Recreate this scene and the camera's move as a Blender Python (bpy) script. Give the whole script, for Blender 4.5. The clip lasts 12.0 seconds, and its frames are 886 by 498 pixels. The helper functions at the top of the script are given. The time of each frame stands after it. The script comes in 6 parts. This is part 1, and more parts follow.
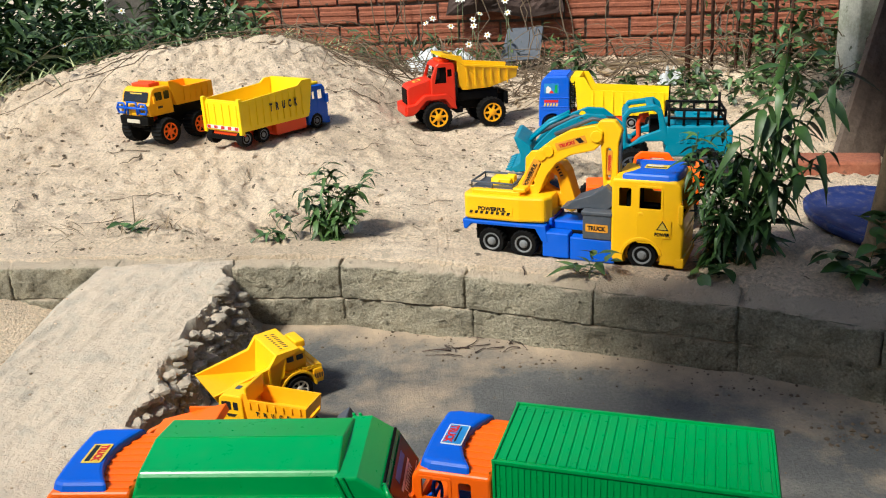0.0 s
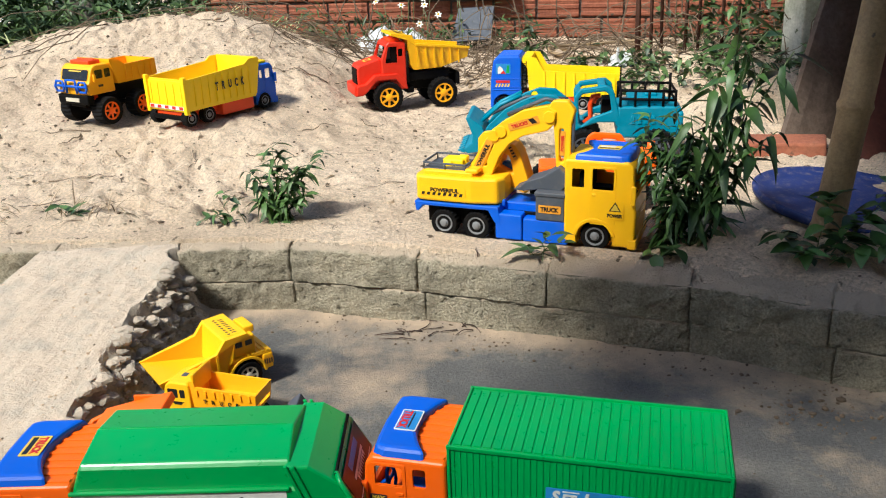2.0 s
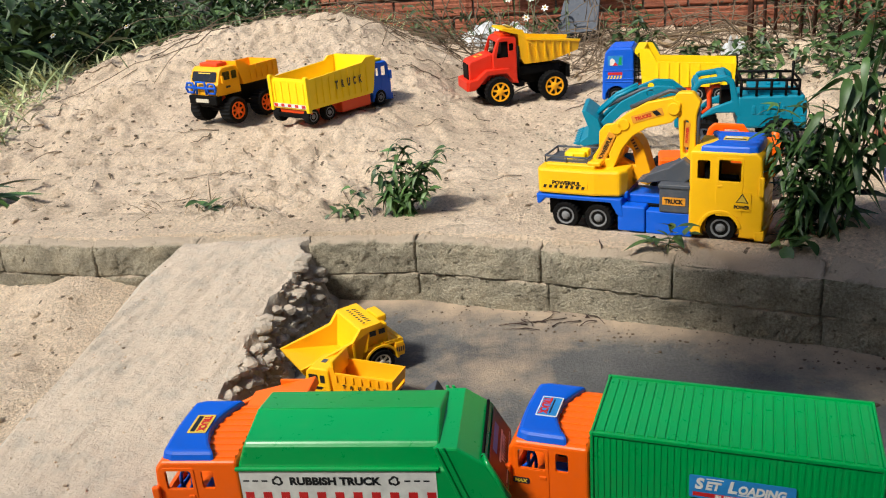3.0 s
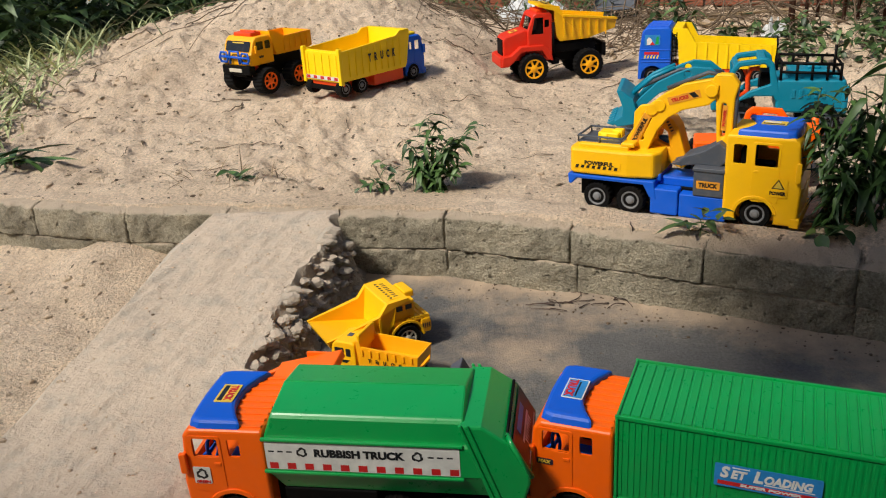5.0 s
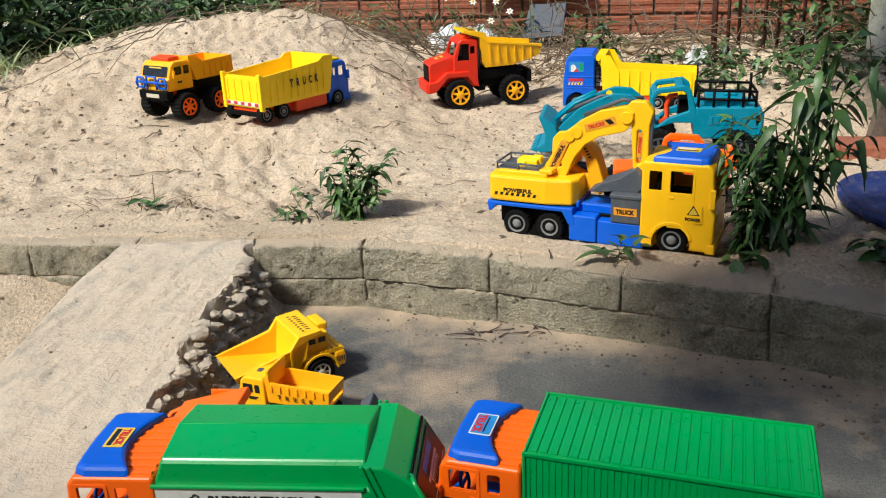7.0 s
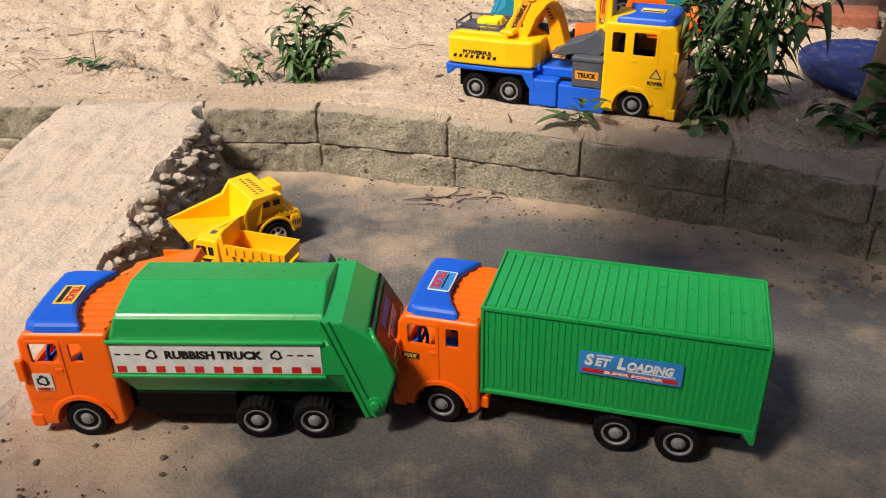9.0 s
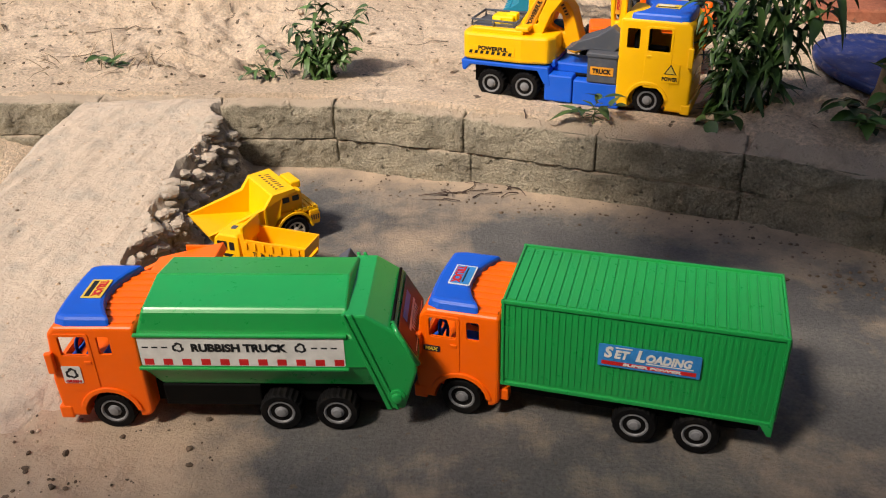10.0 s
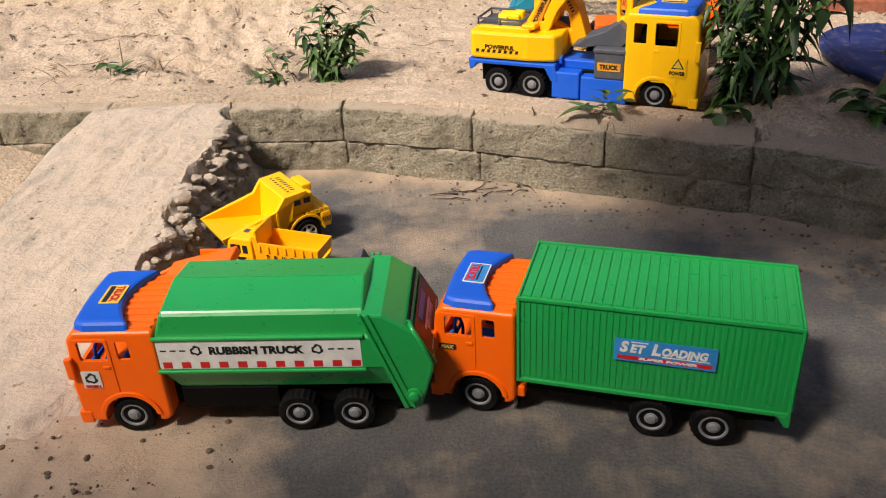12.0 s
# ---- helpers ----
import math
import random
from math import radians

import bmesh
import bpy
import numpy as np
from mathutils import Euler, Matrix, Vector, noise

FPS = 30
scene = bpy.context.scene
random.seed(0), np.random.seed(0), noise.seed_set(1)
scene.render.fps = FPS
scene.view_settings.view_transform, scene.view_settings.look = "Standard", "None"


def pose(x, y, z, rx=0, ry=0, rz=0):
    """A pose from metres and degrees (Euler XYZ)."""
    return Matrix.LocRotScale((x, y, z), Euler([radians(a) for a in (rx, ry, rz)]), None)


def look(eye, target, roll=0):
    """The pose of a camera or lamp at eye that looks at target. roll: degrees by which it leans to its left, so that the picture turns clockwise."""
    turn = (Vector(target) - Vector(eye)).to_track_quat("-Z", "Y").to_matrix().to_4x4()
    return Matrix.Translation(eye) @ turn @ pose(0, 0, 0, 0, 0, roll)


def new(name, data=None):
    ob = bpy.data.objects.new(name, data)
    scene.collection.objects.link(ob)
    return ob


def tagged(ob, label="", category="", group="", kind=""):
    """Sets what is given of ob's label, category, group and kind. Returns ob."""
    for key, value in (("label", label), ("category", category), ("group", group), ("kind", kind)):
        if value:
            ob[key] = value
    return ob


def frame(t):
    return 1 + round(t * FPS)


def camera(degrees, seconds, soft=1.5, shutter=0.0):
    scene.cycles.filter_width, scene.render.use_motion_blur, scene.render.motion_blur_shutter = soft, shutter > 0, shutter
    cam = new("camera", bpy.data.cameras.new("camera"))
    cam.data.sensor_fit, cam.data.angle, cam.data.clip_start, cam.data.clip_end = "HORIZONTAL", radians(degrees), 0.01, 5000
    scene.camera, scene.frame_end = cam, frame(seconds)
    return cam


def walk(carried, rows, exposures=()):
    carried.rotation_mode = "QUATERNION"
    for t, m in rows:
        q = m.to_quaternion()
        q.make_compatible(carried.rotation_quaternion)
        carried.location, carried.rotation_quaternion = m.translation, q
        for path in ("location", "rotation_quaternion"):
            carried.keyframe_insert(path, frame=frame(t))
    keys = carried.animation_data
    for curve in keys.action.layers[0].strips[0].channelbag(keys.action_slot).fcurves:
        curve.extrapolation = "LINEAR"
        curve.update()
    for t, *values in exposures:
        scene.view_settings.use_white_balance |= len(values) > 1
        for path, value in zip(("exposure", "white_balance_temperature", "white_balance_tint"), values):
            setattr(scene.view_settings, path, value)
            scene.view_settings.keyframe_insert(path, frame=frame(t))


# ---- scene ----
cam = camera(54.8, 12.0, soft=1.1)
PATH = [
    (0, (0.079, -0.048, 0.71), (0.028, 1.835, 0.039), -3.0),
    (0.5, (0.082, -0.041, 0.708), (0.033, 1.84, 0.03), -3.0),
    (1, (0.086, -0.034, 0.705), (0.053, 1.847, 0.025), -2.9),
    (1.5, (0.093, -0.02, 0.704), (0.168, 1.856, 0.013), -1.8),
    (2, (0.077, -0.027, 0.703), (0.138, 1.84, -0.013), -2.1),
    (2.5, (0.045, -0.046, 0.714), (0.02, 1.822, -0.002), -3.2),
    (3, (0.02, -0.06, 0.716), (-0.136, 1.8, -0.002), -4.6),
    (3.5, (0.02, -0.052, 0.711), (-0.179, 1.796, -0.028), -5.0),
    (5.3, (0.015, -0.054, 0.717), (-0.207, 1.779, -0.05), -3.4),
    (5.5, (0.021, -0.054, 0.717), (-0.204, 1.786, -0.032), -3.4),
    (6, (0.034, -0.043, 0.714), (-0.188, 1.802, -0.026), -3.4),
    (6.5, (0.044, -0.033, 0.71), (-0.166, 1.816, -0.023), -3.5),
    (7, (0.059, -0.017, 0.71), (-0.026, 1.847, -0.011), -2.6),
    (7.2, (0.067, -0.015, 0.71), (0.091, 1.854, -0.002), -2.3),
    (8.8, (0.041, -0.009, 0.669), (0.069, 1.755, -0.273), -0.9),
    (9, (0.052, -0.01, 0.674), (0.067, 1.737, -0.3), -1.0),
    (9.5, (0.059, -0.005, 0.67), (0.065, 1.732, -0.32), -0.9),
    (10, (0.038, -0.023, 0.681), (0.033, 1.719, -0.303), -1.4),
    (10.5, (0.025, -0.028, 0.687), (0.003, 1.715, -0.292), -2.3),
    (11, (0.022, -0.028, 0.683), (-0.015, 1.712, -0.304), -3.3),
    (11.5, (0.016, -0.026, 0.675), (-0.014, 1.715, -0.308), -3.0),
    (12, (0.03, -0.028, 0.682), (0.009, 1.714, -0.301), -2.9),
]
# seconds, stops, kelvin, tint: the clip's picture is a little cooler at first and warmer at the end
LOOKS = [(0.0, 0.80, 6050, 3), (2.0, 0.92, 6000, 5), (3.5, 0.54, 6300, 8), (5.5, 0.40, 6400, 9), (7.2, 0.76, 6050, 4), (8.8, 0.80, 6600, 13), (10.5, 0.66, 6800, 15), (12.0, 0.76, 6750, 15)]
walk(cam, [(t, look(eye, target, roll)) for t, eye, target, roll in PATH], LOOKS)

# ---- world and light ----
SUN_EL, SUN_AZ = 50.0, 228.0
world = bpy.data.worlds.new("sky")
scene.world = world
world.use_nodes = True
wn = world.node_tree
sky = wn.nodes.new("ShaderNodeTexSky")
sky.sky_type = "NISHITA"
sky.sun_disc = False
sky.sun_elevation, sky.sun_rotation = radians(SUN_EL), radians(SUN_AZ)
sky.air_density, sky.dust_density = 1.0, 2.0
wn.nodes["Background"].inputs["Strength"].default_value = 0.086
wn.links.new(sky.outputs["Color"], wn.nodes["Background"].inputs["Color"])
sun = new("sun", bpy.data.lights.new("sun", "SUN"))
sun.data.energy, sun.data.angle, sun.data.color = 3.1, radians(9), (1.0, 0.92, 0.80)
_a, _e = radians(SUN_AZ), radians(SUN_EL)
SUN_FROM = Vector((math.sin(_a) * math.cos(_e), math.cos(_a) * math.cos(_e), math.sin(_e)))
sun.matrix_world = look(SUN_FROM * 10, (0, 0, 0))


# ---- materials ----
def material(name, rough=0.5, metal=0.0):
    m = bpy.data.materials.new(name)
    m.use_nodes = True
    b = m.node_tree.nodes["Principled BSDF"]
    b.inputs["Roughness"].default_value, b.inputs["Metallic"].default_value = rough, metal
    return m, m.node_tree, b


def noise_node(nt, scale, detail=6.0, rough=0.6, coords="Object"):
    tc = nt.nodes.new("ShaderNodeTexCoord")
    n = nt.nodes.new("ShaderNodeTexNoise")
    n.inputs["Scale"].default_value, n.inputs["Detail"].default_value, n.inputs["Roughness"].default_value = scale, detail, rough
    nt.links.new(tc.outputs[coords], n.inputs["Vector"])
    return n


def ramp_node(nt, fac, stops):
    r = nt.nodes.new("ShaderNodeValToRGB")
    el = r.color_ramp.elements
    el[0].position, el[0].color = stops[0][0], (*stops[0][1], 1)
    el[1].position, el[1].color = stops[-1][0], (*stops[-1][1], 1)
    for p, c in stops[1:-1]:
        el.new(p).color = (*c, 1)
    nt.links.new(fac, r.inputs["Fac"])
    return r


def mix_node(nt, kind, fac, a, b):
    m = nt.nodes.new("ShaderNodeMix")
    m.data_type, m.blend_type = "RGBA", kind
    if isinstance(fac, float):
        m.inputs[0].default_value = fac
    else:
        nt.links.new(fac, m.inputs[0])
    for sock, v in ((m.inputs[6], a), (m.inputs[7], b)):
        if isinstance(v, tuple):
            sock.default_value = (*v, 1)
        else:
            nt.links.new(v, sock)
    return m.outputs[2]


def bump_node(nt, bsdf, height, strength, dist):
    bp = nt.nodes.new("ShaderNodeBump")
    bp.inputs["Strength"].default_value, bp.inputs["Distance"].default_value = strength, dist
    nt.links.new(height, bp.inputs["Height"])
    nt.links.new(bp.outputs["Normal"], bsdf.inputs["Normal"])
    return bp


def grainy(name, stops, big, fine_scale, speck=(0.10, 0.08, 0.06), speck_at=0.72, rough=0.95, bump=0.5, bump_dist=0.004, fine=0.35, pit=0.0, soft=0.05):
    """Mineral surface: large tone patches, fine grain, dark specks, relief."""
    m, nt, b = material(name, rough)
    n1 = noise_node(nt, big, 8, 0.62)
    r = ramp_node(nt, n1.outputs["Fac"], stops)
    n2 = noise_node(nt, fine_scale, 5, 0.7)
    r2 = ramp_node(nt, n2.outputs["Fac"], [(0.25, (1 - fine, 1 - fine, 1 - fine)), (0.75, (1 + fine * 0.5, 1 + fine * 0.5, 1 + fine * 0.5))])
    c = mix_node(nt, "MULTIPLY", 1.0, r.outputs["Color"], r2.outputs["Color"])
    n3 = noise_node(nt, fine_scale * 0.33, 3, 0.5)
    r3 = ramp_node(nt, n3.outputs["Fac"], [(speck_at, (0, 0, 0)), (speck_at + soft, (1, 1, 1))])
    c = mix_node(nt, "MIX", r3.outputs["Color"], c, speck)
    nt.links.new(c, b.inputs["Base Color"])
    add = nt.nodes.new("ShaderNodeMath")
    add.operation = "ADD"
    nt.links.new(n2.outputs["Fac"], add.inputs[0])
    nt.links.new(n1.outputs["Fac"], add.inputs[1])
    height = add.outputs[0]
    if pit:
        sub = nt.nodes.new("ShaderNodeMath")
        sub.operation = "MULTIPLY_ADD"
        nt.links.new(r3.outputs["Color"], sub.inputs[0])
        sub.inputs[1].default_value = -pit
        nt.links.new(height, sub.inputs[2])
        height = sub.outputs[0]
    bump_node(nt, b, height, bump, bump_dist)
    return m


def plastic(name, color, rough=0.36, dust=0.02, gloss=0.42):
    """Moulded toy plastic: faint mottling, scuffs in the gloss, a film of sand dust."""
    m, nt, b = material(name, rough)
    b.inputs["Specular IOR Level"].default_value = gloss
    n1 = noise_node(nt, 14, 6, 0.65)
    dark = tuple(v * 0.93 for v in color)
    r1 = ramp_node(nt, n1.outputs["Fac"], [(0.3, dark), (0.65, color)])
    n2 = noise_node(nt, 60, 8, 0.75)
    r2 = ramp_node(nt, n2.outputs["Fac"], [(0.5, (0, 0, 0)), (0.78, (dust * 2.2,) * 3)])
    c = mix_node(nt, "MIX", r2.outputs["Color"], r1.outputs["Color"], (0.45, 0.36, 0.26))
    nt.links.new(c, b.inputs["Base Color"])
    rr = nt.nodes.new("ShaderNodeMapRange")
    rr.inputs["To Min"].default_value, rr.inputs["To Max"].default_value = rough - 0.08, rough + 0.22
    nt.links.new(n2.outputs["Fac"], rr.inputs["Value"])
    nt.links.new(rr.outputs["Result"], b.inputs["Roughness"])
    bump_node(nt, b, n2.outputs["Fac"], 0.08, 0.0006)
    return m


def settle(mat, dust, source, amount=1.0):
    """Lets sand dust lie on a material: where the 'dust' film is thick, or on faces that look up."""
    nt, b = mat.node_tree, mat.node_tree.nodes["Principled BSDF"]
    old = b.inputs["Base Color"].links[0].from_socket
    if source == "film":
        a = nt.nodes.new("ShaderNodeAttribute")
        a.attribute_name = "dust"
        fac = a.outputs["Fac"]
    else:
        g = nt.nodes.new("ShaderNodeNewGeometry")
        s = nt.nodes.new("ShaderNodeSeparateXYZ")
        nt.links.new(g.outputs["Normal"], s.inputs[0])
        fac = s.outputs["Z"]
    n = noise_node(nt, 24, 6, 0.7)
    add = nt.nodes.new("ShaderNodeMath")
    add.operation = "MULTIPLY_ADD"
    nt.links.new(n.outputs["Fac"], add.inputs[0])
    add.inputs[1].default_value = 0.9
    nt.links.new(fac, add.inputs[2])
    lo, hi = {"film": (0.55, 1.2), "up": (0.85, 1.35), "flat": (1.24, 1.46)}[source]
    r = ramp_node(nt, add.outputs[0], [(lo / 2, (0, 0, 0)), (min(1.0, hi / 2), (amount,) * 3)])
    half = nt.nodes.new("ShaderNodeMath")
    half.operation = "MULTIPLY"
    half.inputs[1].default_value = 0.5
    nt.links.new(add.outputs[0], half.inputs[0])
    nt.links.new(half.outputs[0], r.inputs["Fac"])
    nt.links.new(mix_node(nt, "MIX", r.outputs["Color"], old, dust), b.inputs["Base Color"])


SAND = grainy("sand", [(0.3, (0.62, 0.475, 0.335)), (0.5, (0.78, 0.61, 0.44)), (0.72, (0.86, 0.69, 0.52))], 3.2, 160, speck=(0.15, 0.11, 0.075), speck_at=0.655, bump=1.0, bump_dist=0.011, fine=0.5)
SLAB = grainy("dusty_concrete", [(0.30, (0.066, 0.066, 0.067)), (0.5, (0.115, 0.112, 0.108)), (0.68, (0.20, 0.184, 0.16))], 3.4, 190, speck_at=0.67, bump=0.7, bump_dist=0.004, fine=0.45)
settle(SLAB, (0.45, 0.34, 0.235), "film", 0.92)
RAMP = grainy("ramp_cement", [(0.3, (0.36, 0.315, 0.255)), (0.55, (0.46, 0.40, 0.325)), (0.72, (0.55, 0.475, 0.38))], 6, 110, speck=(0.22, 0.19, 0.15), speck_at=0.73, bump=0.8, bump_dist=0.006, fine=0.22)
settle(RAMP, (0.58, 0.455, 0.34), "flat", 0.6)
BLOCK = grainy("weathered_block", [(0.28, (0.24, 0.215, 0.16)), (0.5, (0.46, 0.41, 0.305)), (0.72, (0.66, 0.575, 0.42))], 14, 230, speck=(0.14, 0.124, 0.09), speck_at=0.62, bump=1.0, bump_dist=0.010, fine=0.6, pit=0.7, soft=0.14)
settle(BLOCK, (0.64, 0.515, 0.38), "up", 0.95)

# ---- building tools ----
def finish(name, bm, mat, smooth=False):
    me = bpy.data.meshes.new(name)
    bmesh.ops.recalc_face_normals(bm, faces=bm.faces[:])
    bm.to_mesh(me)
    bm.free()
    for m in mat if isinstance(mat, (list, tuple)) else (mat,):
        me.materials.append(m)
    if smooth:
        me.polygons.foreach_set("use_smooth", [True] * len(me.polygons))
    return me


def thing(name, label, category, group="", m=None):
    ob = tagged(new(name), label, category, group)
    if m is not None:
        ob.matrix_basis = m
    return ob


def part(name, bm, mat, parent, label="", smooth=False, bevel=0.0, m=None):
    ob = new(name, finish(name, bm, mat, smooth))
    ob.parent = parent
    if m is not None:
        ob.matrix_basis = m
    if label:
        tagged(ob, label)
    if bevel:
        md = ob.modifiers.new("edge", "BEVEL")
        md.width, md.segments, md.limit_method, md.angle_limit = bevel, 2, "ANGLE", radians(35)
        md.use_clamp_overlap = True
    return ob


LATTICE = {}


def value_noise(x, y, cell, seed):
    """Smooth lattice noise in -1..1 for arrays of places."""
    if seed not in LATTICE:
        LATTICE[seed] = np.random.RandomState(seed).uniform(-1, 1, (256, 256))
    tab = LATTICE[seed]
    u, v = x / cell, y / cell
    i, j = np.floor(u).astype(int), np.floor(v).astype(int)
    a, b = u - i, v - j
    a, b = a * a * (3 - 2 * a), b * b * (3 - 2 * b)
    g = lambda p, q: tab[p % 256, q % 256]
    return (g(i, j) * (1 - a) + g(i + 1, j) * a) * (1 - b) + (g(i, j + 1) * (1 - a) + g(i + 1, j + 1) * a) * b


def sheet(name, xs, ys, zf):
    """A height field over the given grid lines."""
    X, Y = np.meshgrid(xs, ys)
    Z = zf(X, Y)
    nx, ny = len(xs), len(ys)
    co = np.stack([X, Y, Z], -1).reshape(-1, 3)
    k = (np.arange(ny - 1)[:, None] * nx + np.arange(nx - 1)[None, :]).ravel()
    quads = np.stack([k, k + 1, k + nx + 1, k + nx], -1)
    me = bpy.data.meshes.new(name)
    me.from_pydata(co.tolist(), [], quads.tolist())
    me.polygons.foreach_set("use_smooth", [True] * len(me.polygons))
    return me, co, quads


# ---- ground, kerb, ramp ----
KERB_X = [-6.0, -3.0, -1.17, -0.85, -0.65, -0.39, -0.165, 0.077, 0.298, 0.519, 0.70, 1.0, 1.6, 4.0]
KERB_Y = [2.75, 2.03, 1.63, 1.557, 1.548, 1.512, 1.495, 1.415, 1.320, 1.230, 1.125, 0.97, 0.62, -0.85]
KERB_TOP = 0.137


def kerb_line(x):
    return np.interp(x, KERB_X, KERB_Y)


# trodden places where the toys stand: x, y, radius, height
PADS = ((0.10, 2.72, 0.24, 0.150), (-0.42, 2.34, 0.22, 0.219), (-0.76, 2.33, 0.15, 0.222), (0.57, 2.53, 0.26, 0.160), (0.62, 2.0, 0.28, 0.138), (0.30, 1.55, 0.26, 0.126), (0.46, 1.70, 0.16, 0.130))


def sand_height(x, y):
    d = y - kerb_line(x)
    sx = np.where(x < -0.62, 1.05, 0.44)
    mound = 0.265 * np.exp(-((x + 0.62) / sx) ** 2 - ((y - 3.05) / 0.69) ** 2)
    z = 0.128 + 0.018 * np.clip((d - 0.05) / 0.06, 0, 1) + 0.010 * np.clip(d, 0, 4) + mound
    rough = np.clip((d - 0.08) / 0.15, 0, 1)
    for px, py, pr, pz in PADS:
        k = np.exp(-(((x - px) ** 2 + (y - py) ** 2) / pr ** 2) ** 2)
        z, rough = z + (pz - z) * k, rough * (1 - 0.55 * k)
    z = z + (0.25 + 0.75 * rough) * np.clip(1.15 + 1.0 * value_noise(x, y, 0.42, 8), 0.45, 1.7) * (0.016 * value_noise(x, y, 0.23, 3) - 0.018 * np.abs(value_noise(x, y, 0.11, 4)) + 0.009 - 0.016 * np.abs(value_noise(x + 0.3 * y, y, 0.05, 5)) + 0.007 * value_noise(x, y, 0.024, 6) + 0.003 * value_noise(x, y, 0.013, 7))
    # drifted sand lying on the kerb's top, thinning out where the plants shade it
    edge = 0.036 + 0.010 * value_noise(x, y, 0.09, 17) + 0.006 * value_noise(x, y, 0.03, 18) + 0.10 * np.clip((x - 0.22) / 0.35, 0, 1)
    cover = 0.1435 + 0.004 * value_noise(x, y, 0.07, 19) + 0.0015 * value_noise(x, y, 0.02, 20) - 0.25 * np.clip(edge - d, 0, 1) - 0.35 * np.clip(d - 0.12, 0, 1)
    return np.where(d < 0.24, np.maximum(z, cover), z)


def slab_height(x, y):
    d = kerb_line(x) - y
    z = 0.0015 * value_noise(x, y, 0.35, 11) + 0.0006 * value_noise(x, y, 0.03, 12)
    z = z + 0.016 * np.exp(-np.clip(d, 0, 9) / 0.035) * (0.7 + 0.5 * value_noise(x, y, 0.12, 13))
    near = np.clip((-0.12 - x) / 0.22, 0, 1) * np.clip((0.92 - y) / 0.16, 0, 1)
    z = z + near * (0.004 + 0.006 * value_noise(x, y, 0.08, 31) - 0.006 * np.abs(value_noise(x, y, 0.032, 32)) + 0.002 * value_noise(x, y, 0.014, 33))
    left = np.clip((-0.62 - x) / 0.25, 0, 1)
    z = z + left * (0.020 + 0.010 * value_noise(x, y, 0.09, 14) - 0.008 * np.abs(value_noise(x, y, 0.035, 15)) + 0.0025 * value_noise(x, y, 0.016, 16) + 0.045 * np.exp(-((x + 0.86) / 0.14) ** 2 - ((d - 0.05) / 0.11) ** 2))
    return z


def ground_height(x, y):
    back = y > kerb_line(x) + 0.032
    return np.where(back, sand_height(x, y), slab_height(x, y))


def spaced(lo, hi, step, far):
    core = np.arange(lo, hi + step / 2, step)
    out, d, p = [], step, hi
    while p < far:
        d *= 1.28
        p += d
        out.append(p)
    out = np.array(out)
    return np.concatenate([(lo - (out - hi))[::-1], core, out])


GX, GY = spaced(-2.0, 1.7, 0.0085, 150.0), spaced(0.35, 4.1, 0.0085, 150.0)
me, co, quads = sheet("ground", GX, GY, ground_height)
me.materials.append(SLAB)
dust = me.attributes.new("dust", "FLOAT", "POINT")
kd = kerb_line(co[:, 0]) - co[:, 1]
film = 0.6 * np.clip((-0.15 - co[:, 0]) / 0.18, 0, 1) * np.clip((0.95 - co[:, 1]) / 0.2, 0, 1) + 0.55 * np.exp(-np.clip(kd, 0, 9) / 0.07) + 0.68 * np.clip((-0.12 - co[:, 0]) / 0.4, 0, 1) + 0.30 * value_noise(co[:, 0], co[:, 1], 0.3, 71) + 0.22 * value_noise(co[:, 0], co[:, 1], 0.11, 72) + 0.12 * value_noise(co[:, 0], co[:, 1], 0.035, 73)
dust.data.foreach_set("value", np.clip(film, 0, 1).astype(np.float32))
me.materials.append(SAND)
cen = co[quads].mean(1)
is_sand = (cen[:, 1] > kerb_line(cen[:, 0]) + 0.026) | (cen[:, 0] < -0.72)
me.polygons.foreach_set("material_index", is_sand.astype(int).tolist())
ground = tagged(new("ground", me), "pale trodden sand bank and dusty concrete yard", "ground", kind="structure")

RAMP_RIGHT = ((1.52, -0.382), (1.41, -0.386), (1.32, -0.40), (1.23, -0.408), (1.135, -0.424), (1.05, -0.43), (0.9, -0.45), (0.6, -0.52))


def ramp_height(x, y):
    top = np.clip(0.140 - (1.50 - y) * 0.185, -0.02, 0.141) + 0.0022 * value_noise(x, y, 0.16, 21) + 0.0020 * value_noise(x, 0.3 * y, 0.045, 22) + 0.0018 * value_noise(x - 0.5 * y, y * 0.25 + x * 0.2, 0.016, 30) + 0.0011 * value_noise(x, y, 0.017, 29)
    ys, xs = [p[0] for p in RAMP_RIGHT[::-1]], [p[1] for p in RAMP_RIGHT[::-1]]
    xr = np.interp(y, ys, xs) + 0.018 * value_noise(x, y, 0.06, 23) + 0.008 * value_noise(x, y, 0.022, 24)
    e = np.clip(x - xr, 0, 1)
    crumbs = 0.014 * np.abs(value_noise(x, y, 0.05, 25)) - 0.003 + 0.003 * value_noise(x, y, 0.021, 26)
    side = top - e * np.interp(y, [0.85, 1.08], [0.3, 2.25]) + crumbs * np.clip(e / 0.015, 0, 1) * np.interp(y, [0.9, 1.08], [0.15, 1])
    xl = -0.655 - (1.5 - y) * 0.17 + 0.012 * value_noise(x, y, 0.08, 27)
    g = np.clip(xl - x, 0, 1)
    return np.maximum(np.minimum(side, top) - g * 1.1, -0.03)


